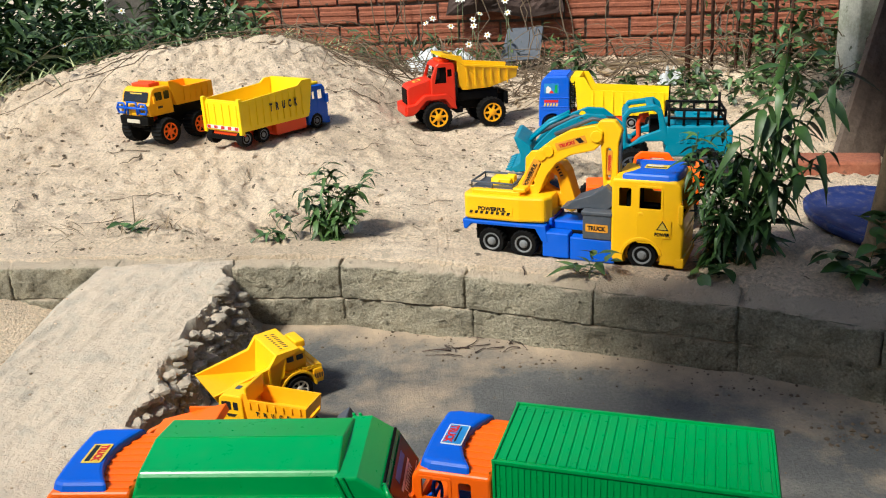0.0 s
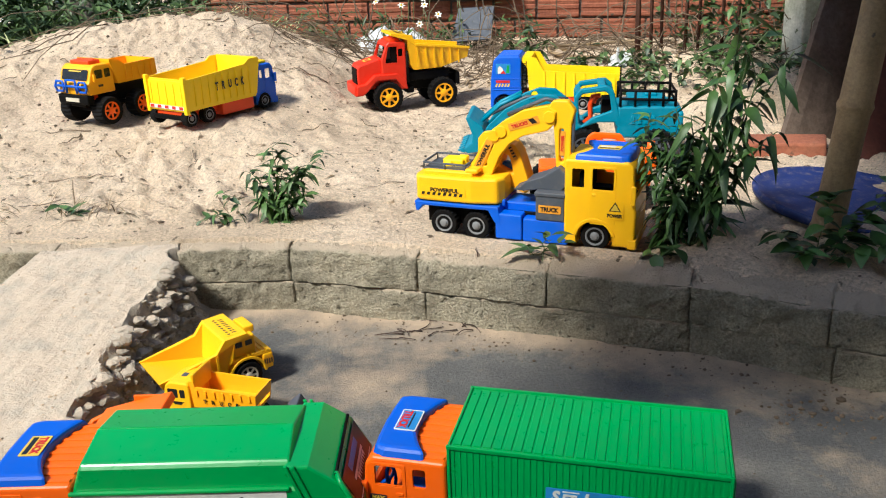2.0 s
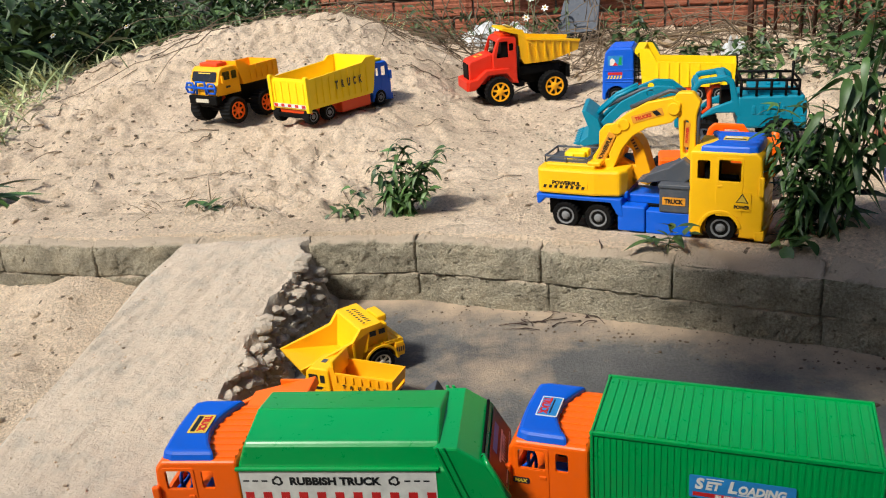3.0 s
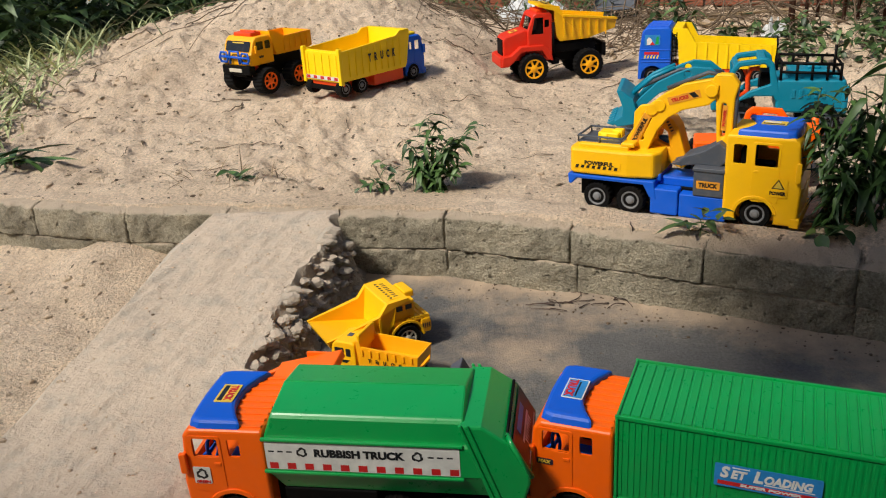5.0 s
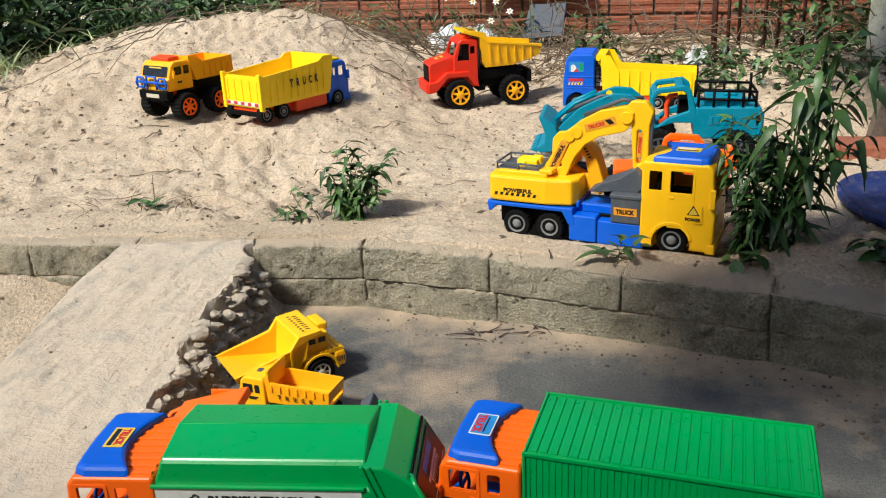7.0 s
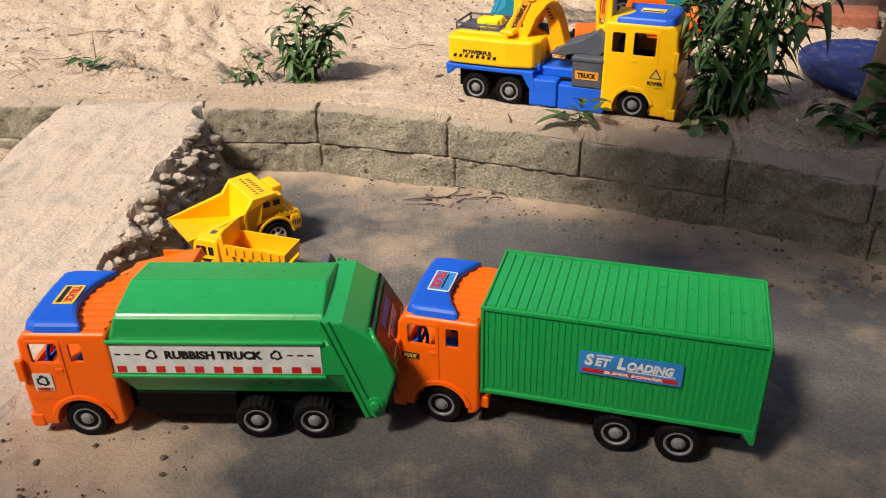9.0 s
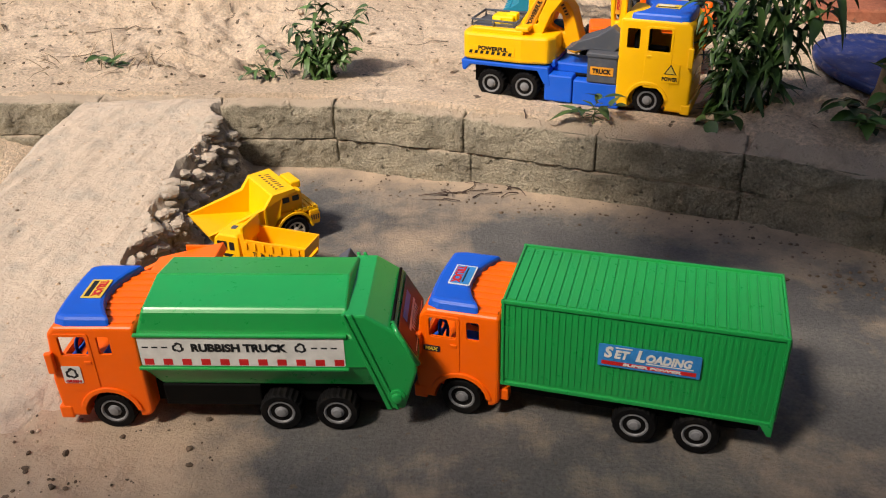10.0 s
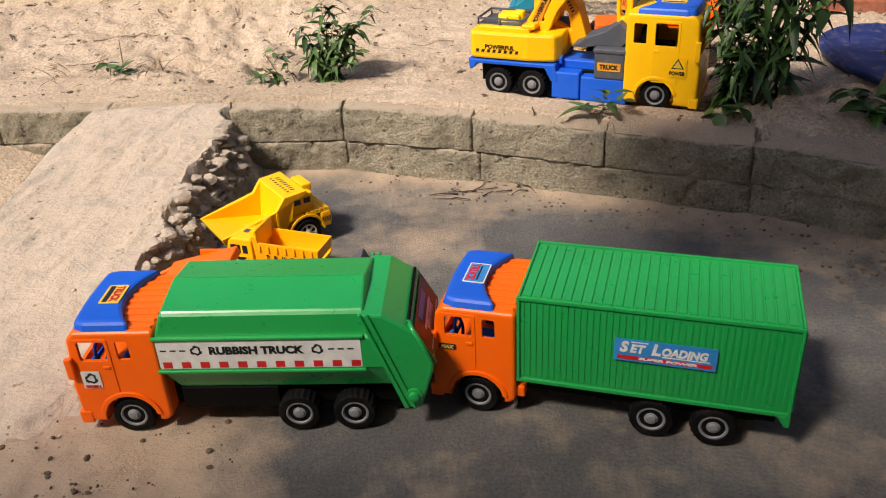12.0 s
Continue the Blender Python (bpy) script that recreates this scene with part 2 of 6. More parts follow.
me, co, quads = sheet("ramp", np.arange(-1.0, -0.2, 0.0042), np.arange(0.45, 1.535, 0.0042), ramp_height)
for v in me.vertices:
    x, y, z = v.co
    edge = float(np.interp(y, [p[0] for p in RAMP_RIGHT[::-1]], [p[1] for p in RAMP_RIGHT[::-1]]))
    k = min(1.0, max(0.0, (x - edge + 0.02) / 0.03)) * min(1.0, max(0.0, z / 0.03))
    if k > 0:
        q = Vector((x, y, z))
        f = noise.voronoi(q * 26)[0][0]
        g = noise.voronoi(q * 62)[0][0]
        push = k * (0.009 * (0.42 - f) + 0.005 * (0.4 - g))
        v.co = q + Vector((push, -0.4 * push, 0.35 * push)) + noise.noise_vector(q * 120) * 0.0025 * k
me.polygons.foreach_set("use_smooth", [False] * len(me.polygons))
me.materials.append(RAMP)
tagged(new("ramp", me), "sloping cement ramp with a crumbled broken edge against the kerb", "ramp", kind="structure")

kerb = tagged(new("kerb_wall"), "low weathered concrete block kerb in two courses", "kerb", kind="structure")


def kerb_block(x0, x1, z0, z1, seed, inset):
    """One worn block: a lattice box, pitted and rounded by noise."""
    bm = bmesh.new()
    jit = 0.0015 * math.sin(seed * 7.3)
    p0, p1 = Vector((x0, kerb_line(x0) + jit)), Vector((x1, kerb_line(x1) - jit))
    along = (p1 - p0)
    L = along.length
    along.normalize()
    back = Vector((-along.y, along.x))
    D, Hh = 0.118 - inset, z1 - z0
    nx, ny, nz = max(3, int(L / 0.0055)), 9, max(3, int(Hh / 0.0055))
    vs = {}

    def vert(i, j, k):
        if (i, j, k) not in vs:
            u, v, w = L * i / nx, D * j / ny, Hh * k / nz
            p = Vector((u, v, w))
            r = 0.006
            c = Vector((min(max(u, r * 0.35), L - r * 0.35), max(v, r), min(max(w, r * 0.6), Hh - r)))
            off = p - c
            if off.length > r:
                p = c + off * (r / off.length)
            q = Vector((u + seed * 3.1, v, w)) * 1.0
            n = 0.006 * noise.noise(q * 18) + 0.004 * noise.noise(q * 60) + 0.0034 * noise.noise(q * 150)
            out = Vector((0, -1, 0)) if j == 0 else Vector((0, 0, 1)) if k == nz else Vector((0, 0, 0))
            p += out * n
            # the exposed top edge is knocked back, most where it is bare of sand
            near_edge = max(0.0, 1 - (Hh - w) / 0.020) * max(0.0, 1 - v / 0.05) if z1 > 0.1 else 0.0
            wear = near_edge * (0.4 + 0.6 * min(1.0, max(0.0, (x0 + 0.05) / 0.4))) * (0.007 + 0.010 * noise.noise(q * 14) + 0.006 * noise.noise(q * 45))
            p += Vector((0, wear * 0.8, -wear))
            ground_p = p0 + along * p.x + back * (p.y + inset)
            vs[(i, j, k)] = bm.verts.new((ground_p.x, ground_p.y, z0 + p.z))
        return vs[(i, j, k)]

    for a in range(nx):
        for c in range(nz):
            bm.faces.new([vert(a, 0, c), vert(a + 1, 0, c), vert(a + 1, 0, c + 1), vert(a, 0, c + 1)])
        for b in range(ny):
            bm.faces.new([vert(a, b, nz), vert(a + 1, b, nz), vert(a + 1, b + 1, nz), vert(a, b + 1, nz)])
    for e in (0, nx):
        for b in range(ny):
            for c in range(nz):
                bm.faces.new([vert(e, b, c), vert(e, b + 1, c), vert(e, b + 1, c + 1), vert(e, b, c + 1)])
    return part("block", bm, BLOCK, kerb, smooth=True)


UPPER = [-2.75, -2.5, -2.26, -2.02, -1.78, -1.545, -1.31, -1.084, -0.847, -0.62, -0.385, -0.165, 0.077, 0.298, 0.519, 0.702, 0.92, 1.13, 1.35, 1.57, 1.8]
for i, (a, b) in enumerate(zip(UPPER, UPPER[1:])):
    gap = 0.003 if b != 0.077 else 0.005
    kerb_block(a + 0.001, b - gap + 0.0015, 0.069, KERB_TOP + 0.002, i, 0.0)
LOWER = [x for x in UPPER if x not in (0.298, -1.084)]
for i, (a, b) in enumerate(zip(LOWER, LOWER[1:])):
    s0, s1 = (0.012 if i % 2 else 0.004), (0.004 if i % 2 else 0.012)
    kerb_block(a + s0, b + s1 - 0.002, -0.02, 0.0675, i + 40, 0.003)
bm = bmesh.new()
for a, b in zip(UPPER, UPPER[1:]):
    q = []
    for x in (a, b):
        y = float(kerb_line(x))
        q += [[bm.verts.new((x, y + o, z)) for o, z in ((0.007, -0.02), (0.007, KERB_TOP - 0.006), (0.10, KERB_TOP - 0.006))]]
    bm.faces.new([q[0][0], q[1][0], q[1][1], q[0][1]])
    bm.faces.new([q[0][1], q[1][1], q[1][2], q[0][2]])
part("mortar", bm, BLOCK, kerb, "crumbling grey mortar")

# ---- toy building tools (local measures in millimetres, x ahead, z up) ----
MM = 0.001


def box(bm, x0, x1, y0, y1, z0, z1, m=None):
    vs = [bm.verts.new((x * MM, y * MM, z * MM)) for x in (x0, x1) for y in (y0, y1) for z in (z0, z1)]
    if m is not None:
        for v in vs:
            v.co = m @ v.co
    for f in ((0, 1, 3, 2), (4, 6, 7, 5), (0, 4, 5, 1), (2, 3, 7, 6), (0, 2, 6, 4), (1, 5, 7, 3)):
        bm.faces.new([vs[i] for i in f])


def on_axis(axis, u, v, w):
    return {"y": (u * MM, w * MM, v * MM), "x": (w * MM, u * MM, v * MM), "z": (u * MM, v * MM, w * MM)}[axis]


def plate(bm, loops, lo, hi, axis="y"):
    """An outline with holes, drawn out from lo to hi along the axis."""
    bottom, edges = [], []
    for loop in loops:
        ring = [bm.verts.new(on_axis(axis, u, v, lo)) for u, v in loop]
        edges += [bm.edges.new((a, b)) for a, b in zip(ring, ring[1:] + ring[:1])]
        bottom.append(ring)
    made = bmesh.ops.triangle_fill(bm, use_beauty=True, use_dissolve=len(loops) == 1, edges=edges)
    faces = [g for g in made["geom"] if isinstance(g, bmesh.types.BMFace)]
    twin = {}
    for ring, loop in zip(bottom, loops):
        for v, (a, b) in zip(ring, loop):
            twin[v] = bm.verts.new(on_axis(axis, a, b, hi))
    for f in faces:
        bm.faces.new([twin[v] for v in reversed(f.verts)])
    for ring in bottom:
        for a, b in zip(ring, ring[1:] + ring[:1]):
            bm.faces.new([a, b, twin[b], twin[a]])


def arc(cx, cz, r, a0, a1, n=10):
    return [(cx + r * math.cos(radians(a0 + (a1 - a0) * i / n)), cz + r * math.sin(radians(a0 + (a1 - a0) * i / n))) for i in range(n + 1)]


def round_rect(x0, x1, z0, z1, r=3, n=3):
    return arc(x1 - r, z1 - r, r, 0, 90, n) + arc(x0 + r, z1 - r, r, 90, 180, n) + arc(x0 + r, z0 + r, r, 180, 270, n) + arc(x1 - r, z0 + r, r, 270, 360, n)


def lathe(bm, profile, cx, cz, y0, seg=28, jag=0.0, m=None):
    """Turns (radius, y) pairs round the y axis; jag cuts a tread into the outermost ones."""
    big = max(r for r, _ in profile)
    rings = []
    for r, y in profile:
        ring = []
        for i in range(seg):
            rr = r * (1 - jag * (i % 2)) if jag and r > big * 0.97 else r
            a = 2 * math.pi * i / seg
            p = Vector(((cx + rr * math.cos(a)) * MM, (y0 + y) * MM, (cz + rr * math.sin(a)) * MM))
            ring.append(bm.verts.new(m @ p if m is not None else p))
        rings.append(ring)
    for p, q in zip(rings, rings[1:]):
        for i in range(seg):
            j = (i + 1) % seg
            bm.faces.new([p[i], p[j], q[j], q[i]])
    for ring in (rings[0], rings[-1]):
        bm.faces.new(ring)


def tube(bm, pts, r, seg=8, taper=1.0, scale=MM):
    """A round bar through the points."""
    pts = [Vector(p) * scale for p in pts]
    rings = []
    for i, p in enumerate(pts):
        d = (pts[min(i + 1, len(pts) - 1)] - pts[max(i - 1, 0)]).normalized()
        a = d.orthogonal().normalized()
        b = d.cross(a)
        if rings:
            a = (last - d * last.dot(d)).normalized()
            b = d.cross(a)
        last = a
        rr = r * scale * (1 + (taper - 1) * i / max(1, len(pts) - 1))
        rings.append([bm.verts.new(p + (a * math.cos(2 * math.pi * k / seg) + b * math.sin(2 * math.pi * k / seg)) * rr) for k in range(seg)])
    for p, q in zip(rings, rings[1:]):
        for k in range(seg):
            bm.faces.new([p[k], p[(k + 1) % seg], q[(k + 1) % seg], q[k]])
    bm.faces.new(rings[0][::-1])
    bm.faces.new(rings[-1])


def carve(name, bm, mat, parent, cutters, bevel, label=""):
    """A rounded solid with the cutters' shapes taken out, as one plain mesh."""
    made = [new("solid", finish("solid", bm, mat))]
    if bevel:
        md = made[0].modifiers.new("edge", "BEVEL")
        md.width, md.segments, md.limit_method, md.angle_limit = bevel * MM, 3, "ANGLE", radians(30)
    for c in cutters:
        made.append(new("cutter", finish("cutter", c, mat)))
        md = made[0].modifiers.new("cut", "BOOLEAN")
        md.operation, md.object, md.solver = "DIFFERENCE", made[-1], "EXACT"
    dg = bpy.context.evaluated_depsgraph_get()
    dg.update()
    me = bpy.data.meshes.new_from_object(made[0].evaluated_get(dg))
    me.name = name
    for o in made:
        bpy.data.objects.remove(o)
    me.materials.clear()
    me.materials.append(mat)
    ob = new(name, me)
    ob.parent = parent
    return tagged(ob, label) if label else ob


def boxes(name, parent, mat, rows, bevel=1.0, label=""):
    bm = bmesh.new()
    for r in rows:
        box(bm, *r)
    return part(name, bm, mat, parent, label, bevel=bevel * MM)


def slab(name, parent, mat, loops, lo, hi, axis="y", bevel=1.0, label=""):
    bm = bmesh.new()
    plate(bm, loops, lo, hi, axis)
    return part(name, bm, mat, parent, label, bevel=bevel * MM)


def bars(name, parent, mat, lines, r, seg=8, label=""):
    bm = bmesh.new()
    for pts in lines:
        tube(bm, pts, r, seg)
    return part(name, bm, mat, parent, label, smooth=True)


YELLOW = plastic("yellow_plastic", (0.98, 0.53, 0.002))
LEMON = plastic("lemon_plastic", (1.0, 0.68, 0.0))
AMBER = plastic("amber_plastic", (0.98, 0.44, 0.002))
ORANGE = plastic("orange_plastic", (1.0, 0.14, 0.0))
GREEN = plastic("green_plastic", (0.0005, 0.335, 0.066), 0.24, 0.012, 1.0)
BLUE = plastic("blue_plastic", (0.002, 0.10, 0.62))
RED = plastic("red_plastic", (0.68, 0.026, 0.006))
SCARLET = plastic("red_orange_plastic", (0.80, 0.065, 0.004))
TEAL = plastic("teal_plastic", (0.003, 0.22, 0.34))
BLACK = plastic("black_plastic", (0.002, 0.002, 0.0022), 0.55, 0.004, 0.12)
TYRE = plastic("tyre_plastic", (0.003, 0.003, 0.0033), 0.7, 0.012, 0.15)
GREY = plastic("grey_plastic", (0.07, 0.08, 0.10), 0.42, 0.06)
SILVER = plastic("rim_grey_plastic", (0.20, 0.205, 0.215), 0.4, 0.05)
BONE = plastic("bone_plastic", (0.60, 0.55, 0.44), 0.4, 0.1)


def paper(name, color, rough=0.35):
    m, nt, b = material(name, rough)
    n = noise_node(nt, 45, 5, 0.6)
    r = ramp_node(nt, n.outputs["Fac"], [(0.35, tuple(v * 0.8 for v in color)), (0.65, color)])
    nt.links.new(r.outputs["Color"], b.inputs["Base Color"])
    return m


P_WHITE, P_INK, P_RED = paper("sticker_white", (0.74, 0.74, 0.70)), paper("sticker_ink", (0.010, 0.012, 0.014)), paper("sticker_red", (0.60, 0.02, 0.02))
P_BLUE, P_GOLD, P_AMBER = paper("sticker_blue", (0.03, 0.24, 0.60)), paper("sticker_gold", (0.80, 0.55, 0.06)), paper("sticker_amber", (0.80, 0.34, 0.03))
P_DARK = paper("sticker_dark", (0.03, 0.018, 0.035))
GLASS_DARK = plastic("smoked_window", (0.008, 0.009, 0.012), 0.12, 0.03)

NEAR_L = Matrix(((-1, 0, 0, 0), (0, 0, 1, 0), (0, 1, 0, 0), (0, 0, 0, 1)))
NEAR_R = Matrix(((1, 0, 0, 0), (0, 0, -1, 0), (0, 1, 0, 0), (0, 0, 0, 1)))
ROOF_L = Matrix(((0, -1, 0, 0), (1, 0, 0, 0), (0, 0, 1, 0), (0, 0, 0, 1)))


def at(face, x, y, z, turn=0.0):
    return Matrix.Translation((x * MM, y * MM, z * MM)) @ face @ pose(0, 0, 0, 0, 0, turn)


def letters(text, width, height, shear=0.0):
    """Lettering as a thin mesh, fitted to width x height (mm) about its middle."""
    cu = bpy.data.curves.new("lettering", "FONT")
    cu.body, cu.extrude, cu.offset, cu.shear, cu.resolution_u = text, 0.01, 0.047, shear, 3
    ob = new("lettering", cu)
    bpy.context.view_layer.update()
    me = bpy.data.meshes.new_from_object(ob)
    bpy.data.objects.remove(ob)
    co = np.empty(len(me.vertices) * 3)
    me.vertices.foreach_get("co", co)
    co = co.reshape(-1, 3)
    lo, hi = co.min(0), co.max(0)
    co = (co - (lo + hi) / 2) / (hi - lo) * np.array([width, height, 0.4]) * MM
    me.vertices.foreach_set("co", co.ravel())
    me.update()
    return me


def sticker(parent, w, h, m, mat, words=(), patches=(), label="", ring=1.5):
    """A printed label: backing, lettering (text, x, y, w, h, material, shear) and patches (outline, material)."""
    bm = bmesh.new()
    plate(bm, [round_rect(-w / 2, w / 2, -h / 2, h / 2, min(ring, h / 3), 2)], 0, 0.5, "z")
    s = part("sticker", bm, mat, parent, label, m=m)
    for text, x, y, ww, hh, mt, shear in words:
        me = letters(text, ww, hh, shear)
        me.materials.append(mt)
        o = new("lettering", me)
        o.parent = s
        o.location = (x * MM, y * MM, 0.8 * MM)
    groups = {}
    for loop, mt in patches:
        groups.setdefault(mt.name, (mt, []))[1].append(loop)
    for i, (mt, ls) in enumerate(groups.values()):
        for loop in ls:
            bm = bmesh.new()
            plate(bm, [loop], 0.2, 0.66 + 0.04 * i, "z")
            part("print", bm, mt, s)
    return s


def rect(x0, x1, y0, y1):
    return [(x0, y0), (x1, y0), (x1, y1), (x0, y1)]


WHEELS = {}


def wheel(parent, x, y, z, r, w, rim, side, style="disc", jag=0.05):
    """Tyre with tread, and a rim in it. side: +1 shows its face to +y."""
    key = (r, w, rim.name, style)
    if key not in WHEELS:
        bm = bmesh.new()
        lathe(bm, [(r * 0.60, -w / 2), (r * 0.9, -w / 2), (r * 0.985, -w * 0.36), (r, -w * 0.15), (r, w * 0.15), (r * 0.985, w * 0.36), (r * 0.9, w / 2), (r * 0.66, w / 2), (r * 0.62, w * 0.40)], 0, 0, 0, 44, jag)
        tyre = finish("wheel", bm, TYRE, False)
        bm = bmesh.new()
        if style == "disc":
            lathe(bm, [(r * 0.62, w * 0.1), (r * 0.62, w * 0.46), (r * 0.55, w * 0.47), (r * 0.50, w * 0.40), (r * 0.32, w * 0.37), (r * 0.28, w * 0.44), (r * 0.24, w * 0.45), (r * 0.20, w * 0.53), (r * 0.08, w * 0.56)], 0, 0, 0, 24)
        else:
            lathe(bm, [(r * 0.63, w * 0.1), (r * 0.63, w * 0.48), (r * 0.54, w * 0.48), (r * 0.52, w * 0.30), (r * 0.26, w * 0.30), (r * 0.24, w * 0.50), (r * 0.10, w * 0.56)], 0, 0, 0, 24)
            for i in range(7):
                box(bm, r * 0.2, r * 0.56, -r * 0.07, r * 0.07, w * 0.26, w * 0.44, Matrix.Rotation(math.pi / 2, 4, "X") @ Matrix.Scale(-1, 4, (0, 0, 1)) @ Matrix.Rotation(i * 2 * math.pi / 7, 4, "Z"))
        WHEELS[key] = (tyre, finish("rim", bm, rim))
    tyre, rm = WHEELS[key]
    o = new("wheel", tyre)
    o.parent = parent
    o.matrix_basis = Matrix.Translation((x * MM, y * MM, z * MM)) @ (Matrix.Identity(4) if side > 0 else Matrix.Rotation(math.pi, 4, "Z")) @ Matrix.Rotation(x * 0.037, 4, "Y")
    tagged(o, "black treaded tyre")
    k = new("rim", rm)
    k.parent = o
    return o


def axle(parent, x, hw, r, w, rim, style="disc", jag=0.05):
    for s in (1, -1):
        wheel(parent, x, s * (hw - w / 2), r, r, w, rim, s, style, jag)


def truck_cab(parent, xf, length, zb, zt, hw, wx, wr, body, trim, windows, glass=None, seats=BLUE, ribs=True, visor_end=None):
    """A hollow flat-nosed cab with open windows, seats, wheel, visor, bumper and mirrors."""
    xr, H = xf - length, zt - zb
    solid = bmesh.new()
    plate(solid, [[(xr, zb + 14), (xr, zt - 2), (xr + 4, zt), (xf - 14, zt), (xf - 5, zt - 10), (xf - 1, zb + H * 0.55), (xf + 2, zb + H * 0.42), (xf, zb), (xf - 14, zb), (xr + 8, zb), (xr, zb + 6)]], -hw, hw)
    cuts = []
    c = bmesh.new()
    plate(c, [[(xr + 4, zb + H * 0.42), (xr + 4, zt - 5), (xf - 15, zt - 5), (xf - 8, zt - 14), (xf - 5, zb + H * 0.42)]], -hw + 3.5, hw - 3.5)
    cuts.append(c)
    for a, b, lo, hi in windows:
        c = bmesh.new()
        plate(c, [round_rect(a, b, lo, hi, 3)], -hw - 10, hw + 10)
        cuts.append(c)
    c = bmesh.new()
    plate(c, [round_rect(-hw + 9, hw - 9, zb + H * 0.56, zt - 15, 5)], xf - 14, xf + 12, "x")
    cuts.append(c)
    for s in (1, -1):
        c = bmesh.new()
        lathe(c, [(wr * 1.27, -20), (wr * 1.27, 16)], wx, wr * 0.98, s * (hw - 8), 32)
        cuts.append(c)
    shell = carve("cab", solid, body, parent, cuts, 5.0)
    boxes("floor", shell, body, [(xr + 6, xf - 8, -hw + 5, hw - 5, zb + H * 0.36, zb + H * 0.45)])
    for s in (1, -1):
        y = s * hw * 0.45
        boxes("seat", shell, seats, [(xr + length * 0.22, xr + length * 0.55, y - 15, y + 15, zb + H * 0.44, zb + H * 0.56), (xr + length * 0.18, xr + length * 0.30, y - 15, y + 15, zb + H * 0.56, zb + H * 0.82)], 3)
        flare = bmesh.new()
        plate(flare, [arc(wx, wr * 0.98, wr * 1.44, 12, 172, 16) + arc(wx, wr * 0.98, wr * 1.2, 172, 12, 16)], s * hw - 1.5, s * (hw + 2.2) if s > 0 else s * hw + 1.5)
        if s < 0:
            flare.free()
            flare = bmesh.new()
            plate(flare, [arc(wx, wr * 0.98, wr * 1.44, 12, 172, 16) + arc(wx, wr * 0.98, wr * 1.2, 172, 12, 16)], -hw - 2.2, -hw + 1.5)
        part("wheel_arch", flare, body, shell, bevel=0.001)
        d0, d1 = windows[0][0] - 4, windows[0][1] + 4
        door = bmesh.new()
        dz = zb + wr * 1.5
        y0, y1 = (hw - 1, hw + 0.9) if s > 0 else (-hw - 0.9, -hw + 1)
        plate(door, [round_rect(d0, d1, dz, windows[0][3] + 4, 3), round_rect(windows[0][0], windows[0][1], windows[0][2], windows[0][3], 3)], y0, y1)
        dp = part("door", door, body, shell, bevel=0.0006)
        boxes("handle", dp, body, [(d0 + 3, d0 + 11, min(y0, y1) - (1.2 if s < 0 else -1), max(y0, y1) + (1.2 if s > 0 else -1), windows[0][2] - 11, windows[0][2] - 7)], 0.6)
        boxes("mirror", shell, body, [(xf - 8, xf + 1, s * (hw + 3) - 3, s * (hw + 3) + 3, zb + H * 0.52, zb + H * 0.74), (xf - 7, xf - 3, s * hw - 3, s * hw + 3, zb + H * 0.70, zb + H * 0.74)], 1.5)
        boxes("headlight", shell, P_GOLD, [(xf - 1, xf + 3, s * (hw - 20) - 11, s * (hw - 20) + 11, zb + 8, zb + 18)], 1.5)
    st = bmesh.new()
    ring = [(xf - 24 + 3.5 * math.cos(a), hw * 0.45 + 12 * math.cos(a + 1.57), zb + H * 0.60 + 12 * math.sin(a + 1.57)) for a in np.linspace(0, 2 * math.pi, 19)]
    tube(st, ring, 2.2, 6)
    tube(st, [(xf - 24, hw * 0.45, zb + H * 0.6), (xf - 10, hw * 0.45, zb + H * 0.5)], 2.5, 6)
    tube(st, [(xf - 24, hw * 0.45 - 12, zb + H * 0.6), (xf - 24, hw * 0.45 + 12, zb + H * 0.6)], 2.2, 6)
    part("steering_wheel", st, seats, shell, smooth=True)
    boxes("bumper", shell, body, [(xf - 12, xf + 4, -hw - 1, hw + 1, zb - 2, zb + 16), (xf - 1, xf + 3, -hw * 0.6, hw * 0.6, zb + H * 0.30, zb + H * 0.34), (xf - 1, xf + 3, -hw * 0.6, hw * 0.6, zb + H * 0.38, zb + H * 0.42)], 2)
    if ribs:
        n = 9
        for i in range(n):
            y = -hw + 10 + (2 * hw - 20) * i / (n - 1)
            boxes("roof_rib", shell, body, [(xr + 4, xf - 22, y - 2.6, y + 2.6, zt - 1, zt + 1.6)], 0.8)
    if trim is None:
        return shell, None, 0
    ve = visor_end or xf - length * 0.60
    xf -= 12
    v = bmesh.new()
    top = [(xf + 1, -hw + 4), (xf + 3, -hw * 0.5), (xf + 4, 0), (xf + 3, hw * 0.5), (xf + 1, hw - 4), (xf - 12, hw + 1)]
    # the back edge is hollowed like a crescent
    top += [(ve - 16 + 22 * (1 - k * k), (hw + 1) * k) for k in np.linspace(1, -1, 17)]
    top += [(xf - 12, -hw - 1)]
    plate(v, [top], zt - 11, zt + 10, "z")
    for vert in v.verts:
        if vert.co.z > (zt - 2) * MM:
            vert.co.y *= 0.88
            vert.co.x = vert.co.x - 5 * MM if vert.co.x > (xf - 20) * MM else vert.co.x + 1 * MM
    vis = part("visor", v, trim, shell, "glossy roof visor in another colour", bevel=0.005)
    return shell, vis, (xf + ve) / 2 - 5


